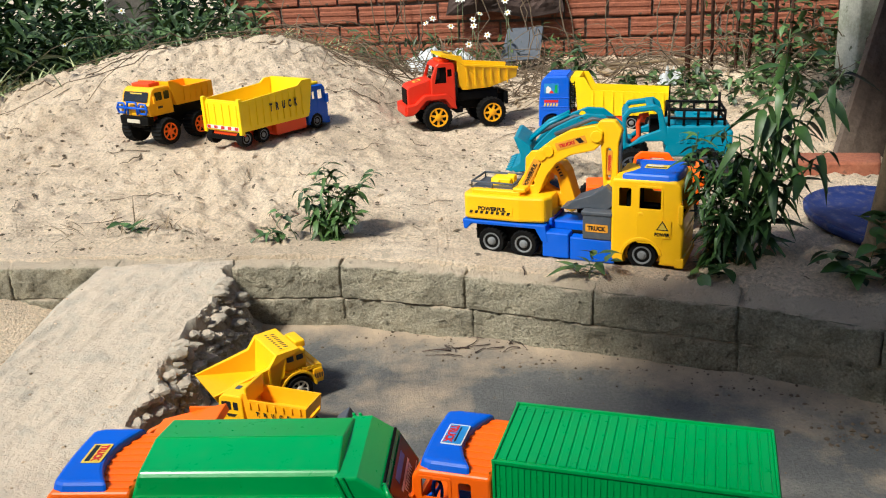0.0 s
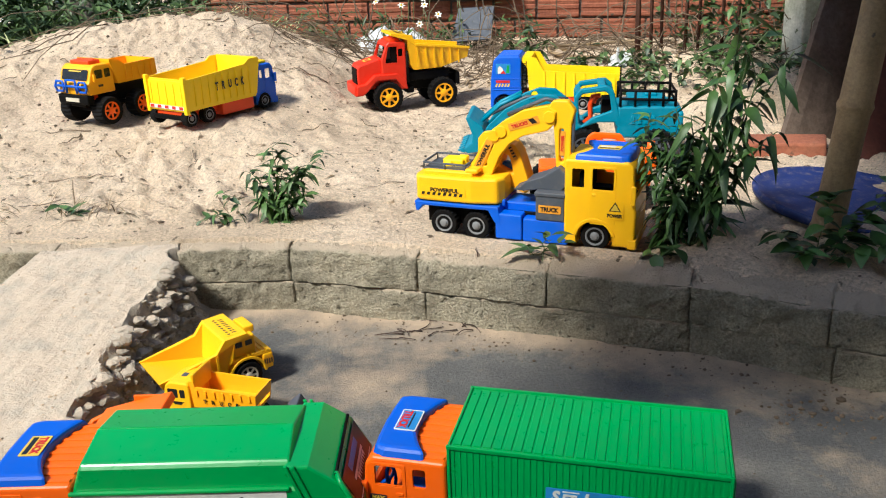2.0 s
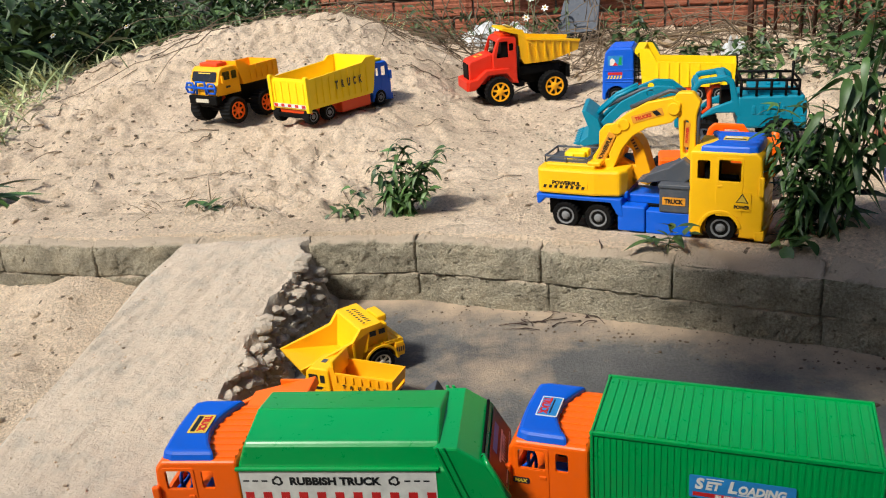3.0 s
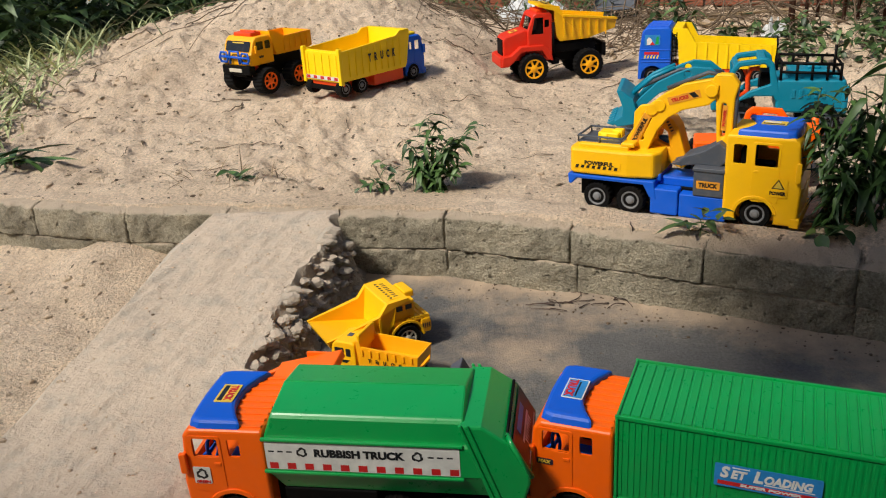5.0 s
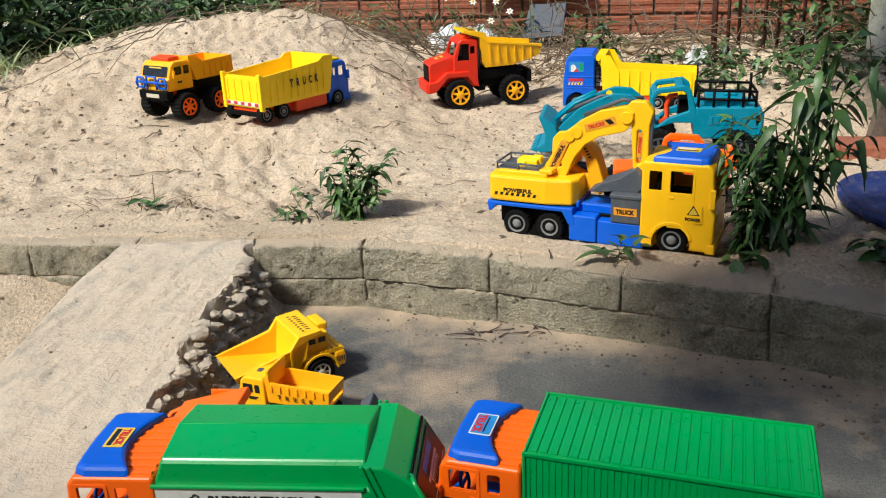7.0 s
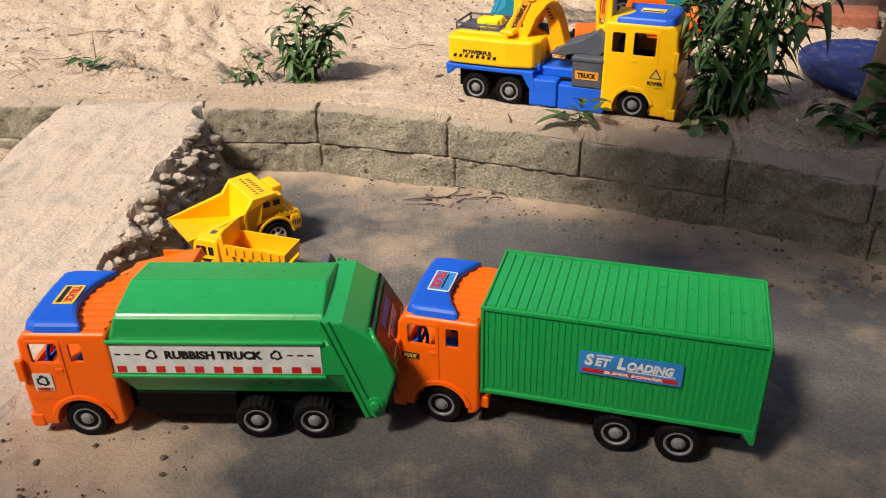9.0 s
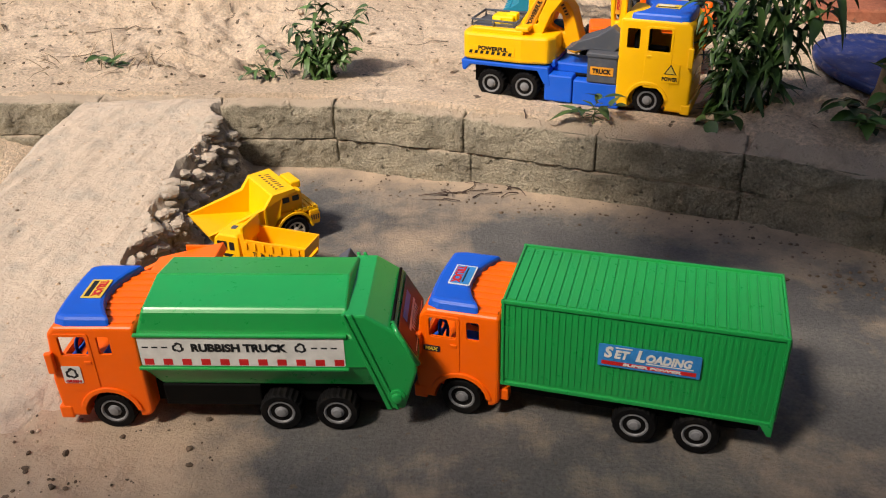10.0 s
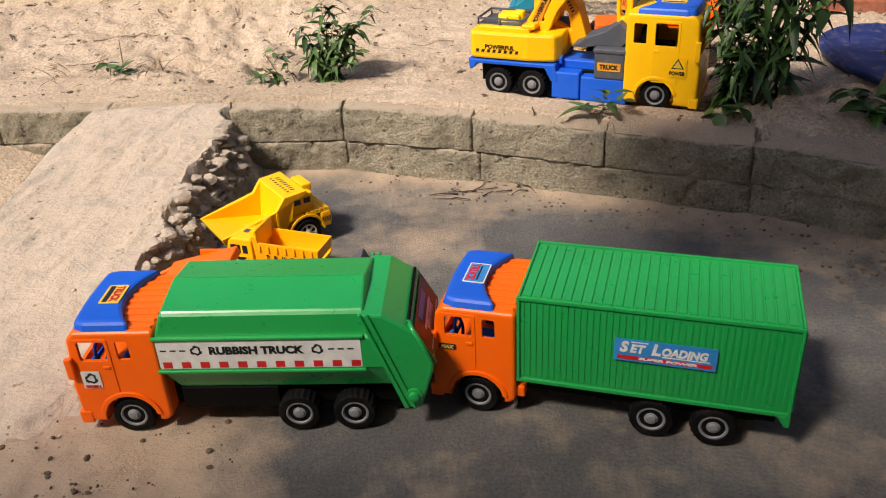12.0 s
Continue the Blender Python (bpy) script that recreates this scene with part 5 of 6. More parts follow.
def lay_bricks():
    for row in range(7):
        z = 0.08 + row * 0.094
        x = -1.0 + (0.1 if row % 2 else 0.0)
        while x < 2.5:
            o = new("brick", rng.choice(BRICKS))
            o.parent = brick_wall
            o.matrix_basis = WALL_M @ pose(x, rng.uniform(-0.004, 0.004), z + rng.uniform(-0.003, 0.003), rng.uniform(-1, 1), rng.uniform(-0.8, 0.8), rng.uniform(-1, 1))
            x += 0.2


# unseen plain house wall and eave, added behind the viewer to shade the yard
bm = bmesh.new()
box(bm, -6000, 6000, -1500, -1350, -50, 2600)
tagged(new("shade_wall_south", finish("shade_wall_south", bm, POST)), "plain limewashed wall added unseen behind the viewer", "wall", kind="structure")
bm = bmesh.new()
box(bm, -6000, 6000, -1700, -620, 2350, 2420)
tagged(new("shade_eave", finish("shade_eave", bm, OXIDE)), "plain dark sheet overhang added unseen to shade the near yard", "roof", kind="structure")

# unseen sheet, outlined so its shadow falls on the kerb's right and the bush
bm = bmesh.new()
plate(bm, [[(-480, 350), (800, 350), (800, 1300), (1150, 1500), (1150, 2600), (600, 2600), (430, 1340), (260, 900), (-80, 860), (-420, 740)]], 0, 40, "z")
bmesh.ops.transform(bm, matrix=Matrix.Translation((0, 0, 1.22)) @ Matrix.Rotation(radians(-6), 4, "Y"), verts=bm.verts[:])
tagged(new("shade_roof", finish("shade_roof", bm, OXIDE)), "plain dark sheet added out of view to shade the right side", "roof", kind="structure")
# wall beyond the view, added to hold back skylight from the right
bm = bmesh.new()
box(bm, 2300, 2400, -1340, 3200, -100, 1700)
tagged(new("shade_wall_east", finish("shade_wall_east", bm, MORTAR)), "plain dark wall added out of view to dim the yard's right side", "wall", kind="structure")

# posts, poles and leaning sheets
bm = bmesh.new()
box(bm, -60, 60, -60, 60, -100, 1900)
for v in bm.verts:
    v.co.x += 0.004 * math.sin(v.co.z * 9)
p = thing("post", "mossy limewashed concrete post by the wall", "post", m=pose(1.56, 3.15, 0.1, 0, -1.5, 12))
part("shaft", bm, POST, p, bevel=0.008)
bm = bmesh.new()
box(bm, -110, 110, -90, 90, -100, 1500)
p = thing("post", "rough grey concrete post behind the sand bank", "post", m=pose(-1.52, 4.30, 0.1, 0, 1, 8))
part("shaft", bm, MORTAR, p, bevel=0.02)


def bamboo_pole(m, nodes, r):
    t = thing("bamboo_pole", "dry brown bamboo pole standing in the sand", "pole", m=m)
    bm = bmesh.new()
    prof = []
    for a, b in zip(nodes, nodes[1:]):
        prof += [(r * 1.13, a), (r * 1.02, a + 9), (r * 0.97, (a + b) / 2), (r, b - 14), (r * 1.10, b - 3)]
    lathe(bm, prof, 0, 0, 0, 20)
    part("culm", bm, BAMBOO, t, smooth=True, m=Matrix.Rotation(radians(90), 4, "X"))
    return t


bamboo_pole(pose(0.798, 1.372, 0.09, -1.0, 6, 0), [0, 80, 300, 560, 850, 1180, 1500], 27)


def sheet_board(name, label, mat, pts, thick):
    """A thick board through four corners, its edges chipped."""
    bm = bmesh.new()
    a, b, c, d = [Vector(p) for p in pts]
    n = (b - a).cross(d - a).normalized() * thick
    N = 14
    front = [[bm.verts.new(a.lerp(b, i / N).lerp(d.lerp(c, i / N), j / N) + n * (0.18 * noise.noise(Vector((i * 0.6, j * 0.6, thick * 90))))) for i in range(N + 1)] for j in range(N + 1)]
    back = [[bm.verts.new(v.co + n) for v in row] for row in front]
    for g, flip in ((front, False), (back, True)):
        for j in range(N):
            for i in range(N):
                q = [g[j][i], g[j][i + 1], g[j + 1][i + 1], g[j + 1][i]]
                bm.faces.new(q[::-1] if flip else q)
    for k in range(N):
        for p, q in (((0, k), (0, k + 1)), ((N, k), (N, k + 1)), ((k, 0), (k + 1, 0)), ((k, N), (k + 1, N))):
            bm.faces.new([front[p[0]][p[1]], front[q[0]][q[1]], back[q[0]][q[1]], back[p[0]][p[1]]])
    t = thing(name, label, "board")
    part("panel", bm, mat, t, smooth=False)


sheet_board("leaning_board", "weathered grey brown board leaning on a post", FIBRE, [(0.985, 2.02, 0.14), (1.24, 2.10, 0.13), (1.62, 2.50, 0.92), (1.36, 2.46, 0.94)], 0.018)
sheet_board("leaning_board", "dark red oxide sheet leaning in the corner", OXIDE, [(1.06, 1.86, 0.12), (1.55, 1.95, 0.12), (1.72, 2.3, 0.95), (1.34, 2.26, 0.95)], 0.012)
sheet_board("leaning_board", "dark red oxide sheet propped beside bamboo", OXIDE, [(1.16, 1.66, 0.12), (1.7, 1.70, 0.12), (1.8, 1.98, 0.9), (1.32, 1.96, 0.9)], 0.012)
bm = bmesh.new()
box(bm, -90, 90, -40, 40, 0, 55)
b = thing("loose_brick", "loose red brick lying at the board's foot", "brick", m=pose(0.97, 1.93, 0.138, 4, -3, -24))
part("brick_body", bm, BRICK, b, bevel=0.006)
bm = bmesh.new()
lathe(bm, [(188, 0), (196, 6), (198, 16), (192, 20), (184, 14), (150, 12), (80, 15), (6, 16)], 0, 0, 0, 48)
b = thing("blue_basin", "round faded blue plastic basin upturned on sand", "basin", m=pose(0.955, 1.565, 0.142, 5, 3, 30))
part("base", bm, LID_BLUE, b, smooth=True, m=Matrix.Rotation(radians(90), 4, "X"))

# rusty starter bars
for i, (x, y, h) in enumerate([(1.02, 3.52, 0.62), (1.06, 3.44, 0.7), (1.12, 3.5, 0.6), (1.19, 3.42, 0.75), (1.27, 3.5, 0.66), (1.34, 3.42, 0.7), (1.42, 3.48, 0.64), (1.00, 3.40, 0.7)]):
    bm = bmesh.new()
    tube(bm, [(0, 0, -60), (rng.uniform(-12, 12), 0, h * 500), (rng.uniform(-40, 40), rng.uniform(-30, 30), h * 1000)], 7, 7)
    o = new("rebar", finish("rebar", bm, RUST, True))
    o.location = (x, y, 0.16)
    tagged(o, "thin rusty iron bar upright in ground", "rebar", "rusty bars")

# cane hoop on the ground
bm = bmesh.new()
for k in range(3):
    tube(bm, [(x, y, z) for x, y, z in [(190 * math.cos(a) * (1 + 0.05 * k), 120 * math.sin(a) * (1 + 0.04 * k), 16 + 7 * k + 9 * math.sin(2 * a + k)) for a in np.linspace(0.2 * k, 6.0 + 0.2 * k, 40)]], 6, 6)
o = new("cane_hoop", finish("cane_hoop", bm, BAMBOO, True))
o.matrix_basis = pose(0.86, 3.52, 0.165, 3, -2, 10)
tagged(o, "coil of pale split cane on the ground", "cane")


def crumpled(name, label, category, mat, m, sx, sy, amp, seed):
    """A creased film, closed with a thin underside."""
    bm = bmesh.new()
    N = 26
    top, low = [], []
    for j in range(N + 1):
        for i in range(N + 1):
            u, v = i / N - 0.5, j / N - 0.5
            q = Vector((u * 5 + seed, v * 5, seed * 0.7))
            edge = 1 + 0.25 * noise.noise(Vector((math.atan2(v, u) * 1.3, seed, 0)))
            z = amp * (0.55 + noise.noise(q) * 0.8 + abs(noise.noise(q * 2.3)) * 0.6) * max(0.0, 1 - (2 * max(abs(u), abs(v))) ** 3)
            top.append(bm.verts.new((u * sx * edge, v * sy * edge, max(0.001, z))))
            low.append(bm.verts.new((u * sx * edge, v * sy * edge, -0.004)))
    k = N + 1
    for j in range(N):
        for i in range(N):
            a = j * k + i
            bm.faces.new([top[a], top[a + 1], top[a + k + 1], top[a + k]])
            bm.faces.new([low[a], low[a + k], low[a + k + 1], low[a + 1]])
    for i in range(N):
        for a, b in ((i, i + 1), (N * k + i + 1, N * k + i), ((i + 1) * k, i * k), (i * k + N, (i + 1) * k + N)):
            bm.faces.new([top[a], low[a], low[b], top[b]])
    o = new(name, finish(name, bm, mat))
    o.matrix_basis = m
    return tagged(o, label, category)


crumpled("plastic_sheet", "crumpled white plastic sheet at the wall's foot", "plastic sheet", FILM, pose(0.02, 3.88, 0.20, 8, 0, 12), 0.30, 0.20, 0.06, 3.0)
crumpled("plastic_bag", "crumpled clear white plastic bag on the sand", "plastic bag", FILM, pose(0.885, 3.2, 0.165, 0, 0, 25), 0.10, 0.08, 0.06, 8.0)
crumpled("cloth", "dark brown cloth slung over the brick wall", "cloth", CLOTH, WALL_M @ pose(0.33, -0.06, 0.56, 80, 0, 0), 0.55, 0.34, 0.06, 5.0)
sheet_board("grey_sheet", "bent grey metal sheet propped on the wall", GREY, [(0.27, 3.80, 0.20), (0.44, 3.72, 0.22), (0.47, 3.86, 0.34), (0.32, 3.94, 0.33)], 0.008)


# ---- plants ----
def add_leaf(bm, m, L, W, curl=0.25, n=5):
    """One folded, drooping blade with a pointed tip; returns nothing."""
    rows = []
    for i in range(n + 1):
        t = i / n
        w = W * 0.5 * (math.sin(math.pi * (0.06 + 0.94 * t) ** 0.8) ** 0.9 if 0 < i < n else 0.06)
        x, z = L * t, -curl * L * t * t
        rows.append([bm.verts.new(m @ Vector((x, s * w, z + (abs(s) * w * 0.35)))) for s in (-1, 0, 1)])
    for a, b in zip(rows, rows[1:]):
        for k in (0, 1):
            bm.faces.new([a[k], a[k + 1], b[k + 1], b[k]])


def leaf_mesh(name, L, W, curl, mat):
    bm = bmesh.new()
    add_leaf(bm, Matrix.Identity(4), L, W, curl)
    return finish(name, bm, mat, True)


def leaf_turn(yaw, pitch, roll=0.0):
    return Matrix.Rotation(yaw, 4, "Z") @ Matrix.Rotation(-pitch, 4, "Y") @ Matrix.Rotation(roll, 4, "X")


def stem_points(a, b, sag, wob, n, r_):
    a, b = Vector(a), Vector(b)
    out = []
    for i in range(n + 1):
        t = i / n
        out.append(a.lerp(b, t) + Vector((r_.uniform(-wob, wob) * t, r_.uniform(-wob, wob) * t, sag * math.sin(math.pi * t))))
    return out


def plant(name, label, base, tips, leaf_len, leaf_w, per, mat, seed, stem_r=2.2, curl=0.3, side=0.0, bare=0.25):
    """Stems with single leaves as parts of their own."""
    r_ = random.Random(seed)
    t = thing(name, label, "plant", m=Matrix.Translation(base))
    kinds = [leaf_mesh("leaf", leaf_len * k, leaf_w * k, c, mat) for k, c in ((1.0, curl), (0.8, curl * 1.8), (1.15, curl * 0.5), (0.6, curl))]
    for tip in tips:
        pts = stem_points((r_.uniform(-0.01, 0.01), r_.uniform(-0.01, 0.01), -0.01), tip, 0.02, 0.012, 9, r_)
        bm = bmesh.new()
        tube(bm, [p * 1000 for p in pts], stem_r, 6, 0.35)
        part("stem", bm, STEM, t, smooth=True)
        k = 0
        n = per if isinstance(per, int) else per(Vector(tip).length)
        for i in range(n):
            s = bare + (1 - bare) * (i + r_.random() * 0.6) / n
            j = min(8, int(s * 9))
            p = pts[j].lerp(pts[j + 1], min(1, s * 9 - j))
            o = new("leaf", r_.choice(kinds))
            o.parent = t
            yaw = i * 2.4 + r_.uniform(-0.5, 0.5)
            o.matrix_basis = Matrix.Translation(p) @ leaf_turn(yaw, r_.uniform(-0.5, 0.55), r_.uniform(-0.5, 0.5))
    return t


SG = lambda x, y: float(sand_height(np.array([x]), np.array([y]))[0])
plant("bush", "tall dark green bush with long drooping leaves", (0.575, 1.40, 0.13),
      [(0.065, 0.02, 0.42), (0.14, 0.0, 0.35), (0.105, 0.03, 0.38), (0.03, 0.0, 0.31), (-0.02, 0.0, 0.25), (0.12, -0.02, 0.22), (0.08, 0.05, 0.28), (0.10, 0.0, 0.33)],
      0.058, 0.0175, 22, LEAF, 11, 2.6, 0.9, bare=0.15)
plant("bush", "dark leafy bush crowding the toy lorry's nose", (0.535, 1.415, 0.13), [(-0.055, -0.01, 0.22), (-0.02, -0.02, 0.19), (0.0, -0.04, 0.12), (0.03, -0.03, 0.17), (0.02, 0.03, 0.25), (-0.045, 0.02, 0.25), (0.05, 0.0, 0.10), (-0.01, 0.03, 0.22), (0.04, 0.02, 0.21)], 0.040, 0.0095, 42, LEAF, 12, 2.0, 0.5, bare=0.03)
plant("creeper", "low broad leaved green creeper on the kerb", (0.735, 1.27, 0.13), [(0.10, 0.02, 0.09), (0.05, 0.06, 0.12), (-0.06, 0.02, 0.07), (0.12, -0.04, 0.06), (-0.03, -0.03, 0.05), (0.17, 0.04, 0.13)], 0.042, 0.026, 15, LEAF, 13, 1.3, 0.2)
plant("creeper", "low broad leaved green creeper on the kerb", (0.90, 1.20, 0.13), [(0.10, 0.02, 0.10), (0.05, 0.06, 0.16), (-0.06, 0.02, 0.08), (0.04, -0.05, 0.06)], 0.045, 0.028, 9, WEED, 14, 1.3, 0.2)
plant("sprig", "small fresh green sprig at the kerb", (0.285, 1.375, 0.132), [(0.02, -0.01, 0.055), (0.06, 0.0, 0.03), (-0.03, -0.01, 0.025)], 0.042, 0.016, 6, WEED, 15, 1.2, 0.2)
plant("sprig", "small fresh green sprig at the kerb", (0.50, 1.335, 0.128), [(0.02, 0.0, 0.03), (-0.03, 0.0, 0.02)], 0.04, 0.024, 3, WEED, 16, 1.0, 0.2)
plant("weed", "bright green weed growing out of the sand", (-0.20, 1.64, 0.138), [(0.02, 0.02, 0.15), (0.05, 0.0, 0.12), (-0.06, 0.02, 0.11), (0.10, 0.03, 0.14), (-0.03, 0.0, 0.07), (0.0, 0.05, 0.16), (0.07, -0.01, 0.06), (0.03, 0.0, 0.09), (-0.01, 0.01, 0.12), (-0.04, -0.01, 0.05), (0.03, -0.02, 0.05), (0.06, 0.03, 0.11)], 0.036, 0.012, 23, WEED, 17, 1.3, 0.5, bare=0.1)
plant("weed", "low straggling weed lying on the sand", (-0.27, 1.63, 0.136), [(-0.10, 0.0, 0.012), (-0.04, 0.02, 0.07), (-0.06, -0.01, 0.03)], 0.03, 0.012, 10, WEED, 18, 1.2, 0.4)
plant("weed", "small green weed with broad leaves", (-0.64, 1.69, 0.138), [(0.03, 0.0, 0.03), (-0.03, 0.01, 0.04), (0.0, 0.01, 0.02)], 0.045, 0.014, 4, WEED, 19, 1.0, 0.2)
plant("weed", "leafy weed behind the red dump truck", (0.49, 3.05, 0.16), [(0.02, 0.0, 0.19), (0.08, 0.0, 0.14), (-0.07, 0.0, 0.15), (0.03, 0.05, 0.22), (-0.03, 0.0, 0.10)], 0.06, 0.016, 20, HEDGE, 20, 2.0, 0.4)
plant("agave", "clump of broad strap leaves in the sand", (-1.27, 1.86, SG(-1.27, 1.86) - 0.01), [(0.03, 0.0, 0.03), (-0.03, 0.0, 0.03)], 0.14, 0.024, 9, WEED, 21, 3.0, 0.35)
plant("seedling", "single broad leaf on a curved dead stalk", (-1.26, 2.86, SG(-1.26, 2.86)), [(-0.10, 0.02, 0.10)], 0.10, 0.05, 2, WEED, 22, 2.2, 0.1, bare=0.85)


def blades(name, label, category, spots, length, width, mat, seed, up=1.2):
    """Uncountable blades or stalks in one mesh."""
    r_ = random.Random(seed)
    bm = bmesh.new()
    for x, y, z in spots:
        L = length * r_.uniform(0.5, 1.3)
        m = Matrix.Translation((x, y, z)) @ leaf_turn(r_.uniform(0, 6.28), r_.uniform(0.3, up), 0)
        add_leaf(bm, m, L, width * r_.uniform(0.7, 1.3), r_.uniform(0.2, 0.9), 4)
    o = new(name, finish(name, bm, mat, True))
    return tagged(o, label, category, kind="stuff")


def scatter(n, x0, x1, y0, y1, seed, lift=0.0, keep=None):
    r_ = random.Random(seed)
    out = []
    while len(out) < n:
        x, y = r_.uniform(x0, x1), r_.uniform(y0, y1)
        if keep is None or keep(x, y, r_):
            out.append((x, y, lift))
    if lift == 0.0:
        z = ground_height(np.array([p[0] for p in out]), np.array([p[1] for p in out]))
        out = [(p[0], p[1], float(q)) for p, q in zip(out, z)]
    return out


def thicket(name, label, x0, x1, y0, y1, h, count, L, W, mat, seed):
    """Dense growth: stalks with leaves all along, in one mesh."""
    r_ = random.Random(seed)
    bm = bmesh.new()
    for i in range(count):
        x, y = r_.uniform(x0, x1), r_.uniform(y0, y1)
        z0 = SGV(x, y)
        hh = h * r_.uniform(0.35, 1.15) * (0.6 + 0.4 * noise.noise(Vector((x * 2, y * 2, seed))) + 0.3)
        lean = Vector((r_.uniform(-0.35, 0.35), r_.uniform(-0.35, 0.2), 1))
        for k in range(7):
            s = (k + r_.random()) / 7
            p = Vector((x, y, z0)) + lean * hh * s
            add_leaf(bm, Matrix.Translation(p) @ leaf_turn(r_.uniform(0, 6.28), r_.uniform(-0.7, 0.8), r_.uniform(-0.6, 0.6)), L * r_.uniform(0.6, 1.3), W * r_.uniform(0.7, 1.3), r_.uniform(0.1, 0.6), 3)
    o = new(name, finish(name, bm, mat, True))
    return tagged(o, label, "shrub", kind="stuff")


def SGV(x, y):
    return float(ground_height(np.array([x]), np.array([y]))[0])


thicket("hedge", "dark tangled hedge of leafy weeds behind the bank", -3.6, -1.75, 3.0, 4.4, 0.75, 700, 0.10, 0.030, HEDGE, 31)
thicket("hedge", "leafy green weeds along the bank's back", -1.8, -0.75, 3.55, 4.2, 0.32, 330, 0.08, 0.018, HEDGE, 32)
thicket("hedge", "dark hedge closing the gap behind the wall's end", -3.4, -0.95, 4.35, 5.0, 1.0, 520, 0.11, 0.034, HEDGE, 38)
thicket("hedge", "sparse green weeds at the wall's foot", -0.8, 0.6, 3.75, 4.2, 0.16, 110, 0.06, 0.012, HEDGE, 33)
thicket("hedge", "green climbing leaves before the wall", 1.15, 2.2, 3.2, 3.75, 0.36, 120, 0.05, 0.024, HEDGE, 34)
thicket("hedge", "low green weeds among dry litter", 0.7, 1.7, 2.75, 3.3, 0.09, 110, 0.05, 0.018, HEDGE, 35)
thicket("hedge", "dark hedge beyond the yard's end", -6.5, -3.3, 2.2, 5.0, 1.3, 500, 0.16, 0.05, HEDGE, 36)
thicket("hedge", "dark overgrown corner by the boards", 1.7, 3.2, 1.6, 3.6, 0.9, 400, 0.12, 0.045, HEDGE, 37)
blades("grass", "pale sunlit grass on the bank's shoulder", "grass", scatter(2300, -2.7, -1.3, 1.95, 3.4, 41, keep=lambda x, y, r_: x < -1.44 - 0.15 * (y - 2.0) + r_.uniform(-0.10, 0.10)), 0.13, 0.009, GRASS, 41)
blades("grass", "green grass along the bank's back", "grass", scatter(800, -1.9, -0.4, 3.35, 3.9, 42), 0.12, 0.006, GRASS, 42)
blades("grass", "thin dry grass at the kerb", "grass", scatter(34, -0.78, -0.52, 1.66, 1.74, 43), 0.07, 0.003, DEAD, 43)
blades("dead_leaves", "dry leaf litter before the brick wall", "leaf litter", scatter(900, 0.2, 2.4, 2.9, 4.0, 44), 0.05, 0.012, DEAD, 44, 0.5)
blades("dead_leaves", "scattered dry leaf bits over the sand", "leaf litter", scatter(420, -2.0, 1.4, 1.62, 3.4, 45), 0.022, 0.006, DEAD, 45, 0.35)


def tangle(name, label, n, x0, x1, y0, y1, span, r, mat, seed, rise=0.12):
    """Dry runners and stalks lying and looping over one another."""
    r_ = random.Random(seed)
    bm = bmesh.new()
    for i in range(n):
        x, y = r_.uniform(x0, x1), r_.uniform(y0, y1)
        a, L = r_.uniform(0, 6.28), span * r_.uniform(0.4, 1.2)
        top = rise * r_.random() ** 2
        pts = []
        for k in range(9):
            t = k / 8
            a += r_.uniform(-0.35, 0.35)
            x, y = x + math.cos(a) * L / 8, y + math.sin(a) * L / 8 * 0.6
            pts.append((x, y, SGV(x, y) + 0.003 + top * math.sin(math.pi * t)))
        tube(bm, pts, r * r_.uniform(0.6, 1.3), 5, 0.5, 1.0)
    o = new(name, finish(name, bm, mat, True))
    return tagged(o, label, "twigs", kind="stuff")


tangle("dry_vines", "tangle of dry brown vines and stalks", 300, -0.1, 2.0, 3.1, 3.95, 0.6, 0.0024, DRY, 51, 0.20)
tangle("dry_vines", "dry runners creeping over the bank's crest", 120, -1.1, 0.5, 3.0, 3.9, 0.8, 0.0021, DRY, 52, 0.10)
tangle("twigs", "thin twigs and straws on the sand", 70, -1.8, 1.2, 1.75, 3.2, 0.14, 0.0018, DRY, 53, 0.008)
tangle("twigs", "dark twigs lying along the kerb's foot", 16, 0.03, 0.19, 1.355, 1.40, 0.05, 0.0013, CLOTH, 54, 0.004)
r_ = random.Random(77)
bm = bmesh.new()
for i in range(34):
    x = r_.uniform(-0.9, 1.9)
    y = wall_y(x) - r_.uniform(0.03, 0.35)
    z = SGV(x, y)
    pts = [(x, y, z)]
    for k in range(6):
        x, y, z = x + r_.uniform(-0.07, 0.07), y + r_.uniform(-0.03, 0.03), z + r_.uniform(0.06, 0.16)
        pts.append((x, y, z))
    tube(bm, pts, 0.0035, 5, 0.5, 1.0)
tagged(new("climbers", finish("climbers", bm, DRY, True)), "dry climbing stems against the brick wall", "vines", kind="stuff")

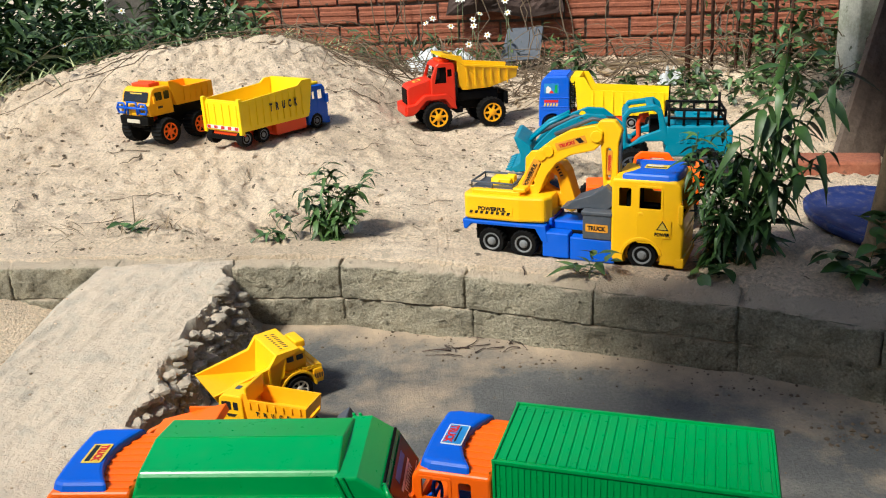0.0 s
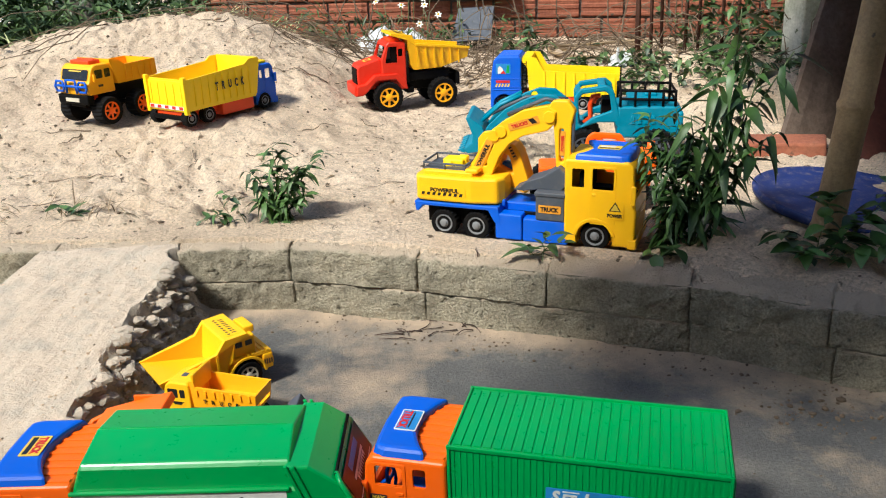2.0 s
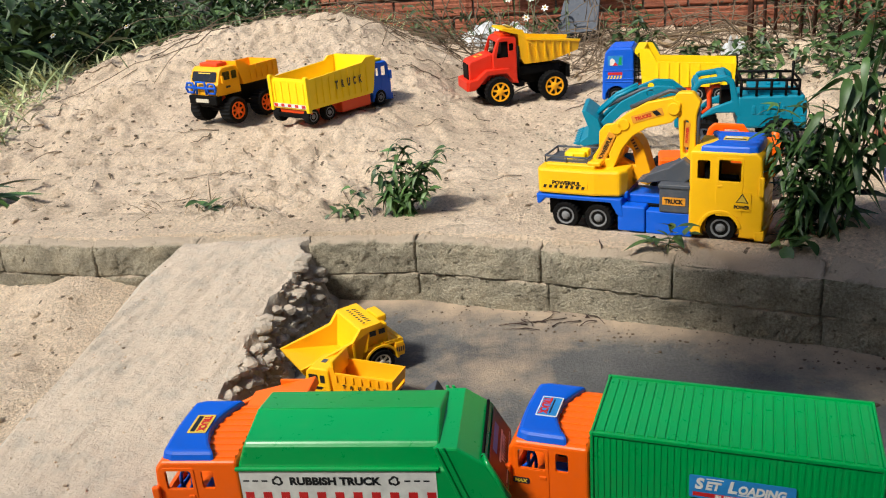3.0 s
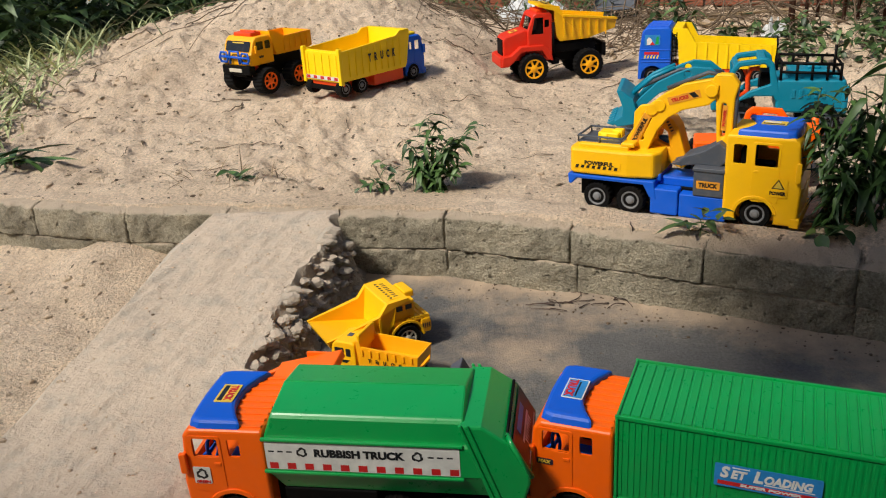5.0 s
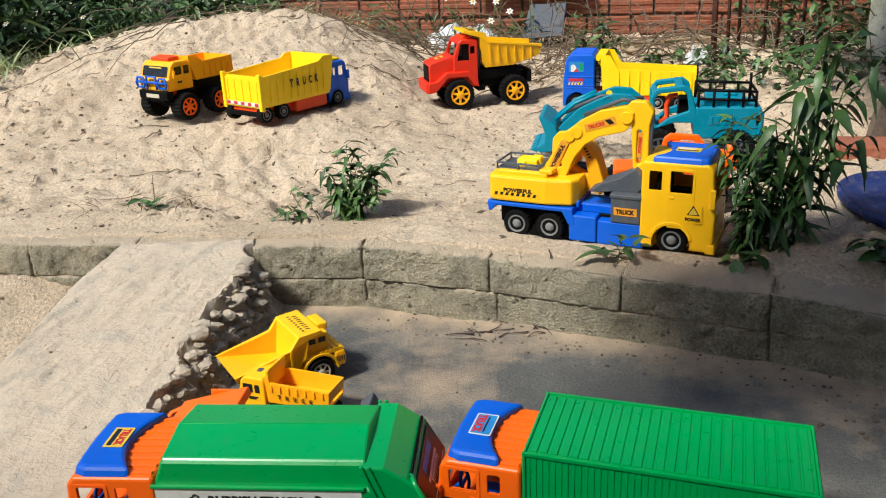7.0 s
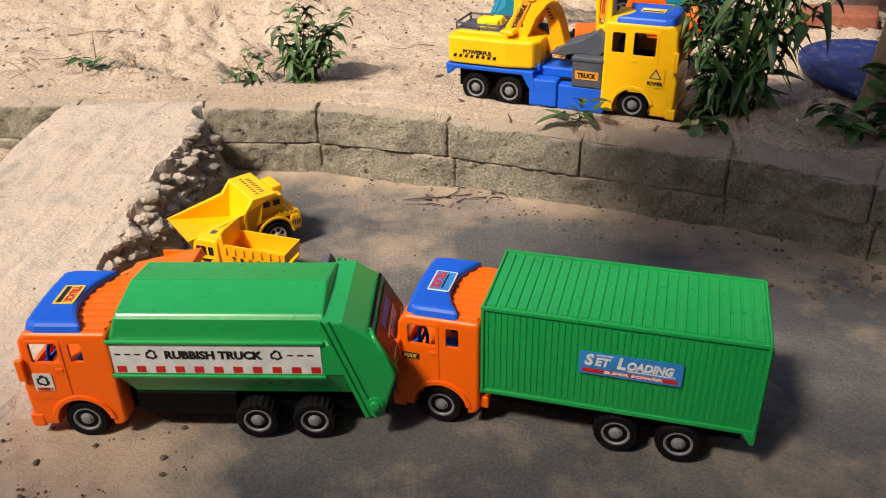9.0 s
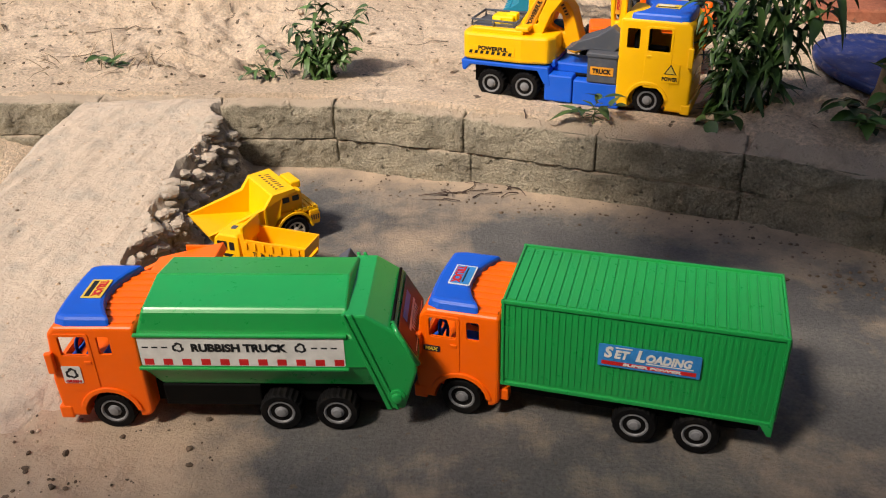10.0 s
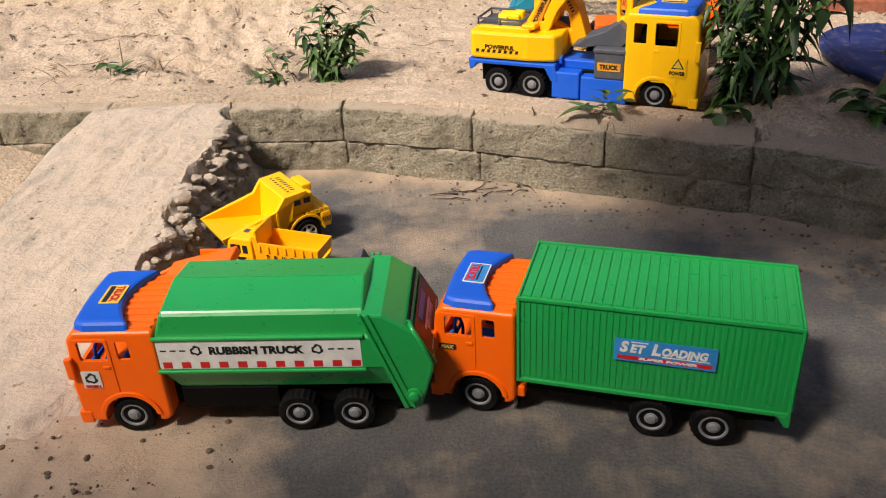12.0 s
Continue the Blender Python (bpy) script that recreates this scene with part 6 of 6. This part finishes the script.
P_PETAL, P_EYE = paper("petal", (0.78, 0.78, 0.72)), paper("flower_eye", (0.75, 0.48, 0.03))
bm = bmesh.new()
for i in range(6):
    add_leaf(bm, leaf_turn(i * math.pi / 3, 0.15), 0.016, 0.009, 0.1, 3)
PETALS = finish("petals", bm, P_PETAL, True)
bm = bmesh.new()
bmesh.ops.create_icosphere(bm, subdivisions=2, radius=0.005)
bmesh.ops.scale(bm, vec=(1, 1, 0.6), verts=bm.verts[:])
EYE = finish("flower_eye", bm, P_EYE, True)
for i in range(22):
    if i < 12:
        x, y, h = r_.uniform(-0.05, 0.35), r_.uniform(3.45, 3.85), r_.uniform(0.14, 0.34)
    else:
        x, y, h = r_.uniform(-2.4, -1.2), r_.uniform(3.4, 3.8), r_.uniform(0.12, 0.36)
    z = SGV(x, y)
    d = thing("daisy", "white daisy with yellow eye on thin stalk", "flower", "daisies", Matrix.Translation((x, y, z)))
    bm = bmesh.new()
    lean = r_.uniform(-0.04, 0.04)
    tube(bm, [(0, 0, -0.01), (lean * 0.4, 0, h * 0.5), (lean, 0, h)], 0.0016, 5, 0.7, 1.0)
    part("stalk", bm, STEM, d, smooth=True)
    for nm, me in (("petals", PETALS), ("flower_eye", EYE)):
        o = new(nm, me)
        o.parent = d
        o.matrix_basis = Matrix.Translation((lean, 0, h + (0.003 if nm == "flower_eye" else 0))) @ pose(0, 0, 0, r_.uniform(20, 60), r_.uniform(-25, 25), 0)


# ---- pebbles, rubble ----
def ball(level):
    bm = bmesh.new()
    bmesh.ops.create_icosphere(bm, subdivisions=level, radius=1.0)
    out = [v.co.copy() for v in bm.verts], [[v.index for v in f.verts] for f in bm.faces]
    bm.free()
    return out


BALLS = (ball(1), ball(2))


def stones(name, label, spots, lo, hi, mat, seed, sink=0.3):
    r_ = random.Random(seed)
    verts, faces = [], []
    for x, y, z in spots:
        s = lo + (hi - lo) * r_.random() ** 3
        ball, tris = BALLS[0 if s < 0.008 else 1]
        o = Vector((r_.uniform(0, 50), r_.uniform(0, 50), 0))
        sq = Vector((r_.uniform(0.7, 1.4), r_.uniform(0.7, 1.2), r_.uniform(0.45, 0.8))) * s
        n = len(verts)
        for v in ball:
            k = 1 + 0.45 * noise.noise(v * 1.1 + o)
            verts.append((v.x * sq.x * k + x, v.y * sq.y * k + y, v.z * sq.z * k + z + sq.z * (1 - 2 * sink)))
        faces += [tuple(i + n for i in f) for f in tris]
    me = bpy.data.meshes.new(name)
    me.from_pydata(verts, [], faces)
    me.materials.append(mat)
    o = new(name, me)
    return tagged(o, label, "stones", kind="stuff")


DIRT = grainy("dark_crumb", [(0.3, (0.07, 0.05, 0.032)), (0.7, (0.17, 0.12, 0.08))], 20, 160)
stones("pebbles", "small stones and crumbs strewn over sand", scatter(900, -2.0, 1.5, 1.62, 3.3, 61), 0.0015, 0.007, BLOCK, 61)
stones("crumbs", "dark crumbs and debris on the sand", scatter(1300, -2.0, 1.3, 1.62, 3.2, 62), 0.0012, 0.006, DIRT, 62)
stones("sand_clods", "clods of sand kicked up on the bank", scatter(1500, -1.9, 1.2, 1.68, 3.2, 63), 0.002, 0.011, SAND, 63, 0.55)
stones("grit", "grit and small stones on the dusty slab", scatter(200, -1.1, 1.0, 0.42, 1.45, 64, keep=lambda x, y, r_: y < kerb_line(x) - 0.02 and not (-0.75 < x < -0.35)), 0.0005, 0.0024, DIRT, 64)
stones("grit", "grit gathered along the kerb's foot", scatter(420, -0.3, 1.0, 0.9, 1.46, 65, keep=lambda x, y, r_: 0.0 < kerb_line(x) - y < 0.10 * r_.random() + 0.01), 0.0008, 0.0032, DIRT, 65)


def ramp_spots(n, seed):
    r_ = random.Random(seed)
    ys, xs = [p[0] for p in RAMP_RIGHT[::-1]], [p[1] for p in RAMP_RIGHT[::-1]]
    out = []
    for i in range(n):
        y = r_.uniform(0.93, 1.47)
        x = float(np.interp(y, ys, xs)) + 0.062 * r_.random() ** 0.8 * min(1.0, (y - 0.75) / 0.6) - 0.006
        out.append((x, y, float(ramp_height(np.array([x]), np.array([y]))[0])))
    return out


stones("rubble", "crumbled cement lumps along the ramp's broken edge", ramp_spots(460, 66), 0.003, 0.017, RAMP, 66, 0.57)


def ramp_top(n, x0, x1, y0, y1, seed):
    r_ = random.Random(seed)
    out = []
    for i in range(n):
        x, y = r_.uniform(x0, x1), r_.uniform(y0, y1)
        z = max(float(ramp_height(np.array([x]), np.array([y]))[0]), SGV(x, y))
        out.append((x, y, z))
    return out


stones("grit", "sand crumbs and grit on the ramp", ramp_top(520, -0.85, -0.42, 0.55, 1.5, 67), 0.0006, 0.003, SAND, 67)
stones("grit", "dark specks of grit on the ramp", ramp_top(90, -1.3, -0.42, 0.5, 1.5, 68), 0.0006, 0.0032, DIRT, 68)
stones("sand_clods", "loose sand clods beside the ramp", ramp_top(420, -1.5, -0.72, 0.6, 1.52, 69), 0.002, 0.010, SAND, 69, 0.45)
stones("crumbs", "dark soil crumbs gathered at the kerb's foot", scatter(160, 0.50, 0.85, 0.86, 1.08, 70, keep=lambda x, y, r_: 0.02 < kerb_line(x) - y < 0.16), 0.0012, 0.0065, DIRT, 70)
stones("crumbs", "dark soil crumbs on the sand by the ramp's foot", scatter(240, -0.62, -0.22, 0.50, 0.78, 72, keep=lambda x, y, r_: r_.random() < 0.2 or math.hypot(x + 0.40, y - 0.60) < 0.09), 0.001, 0.005, DIRT, 72)
lay_bricks()
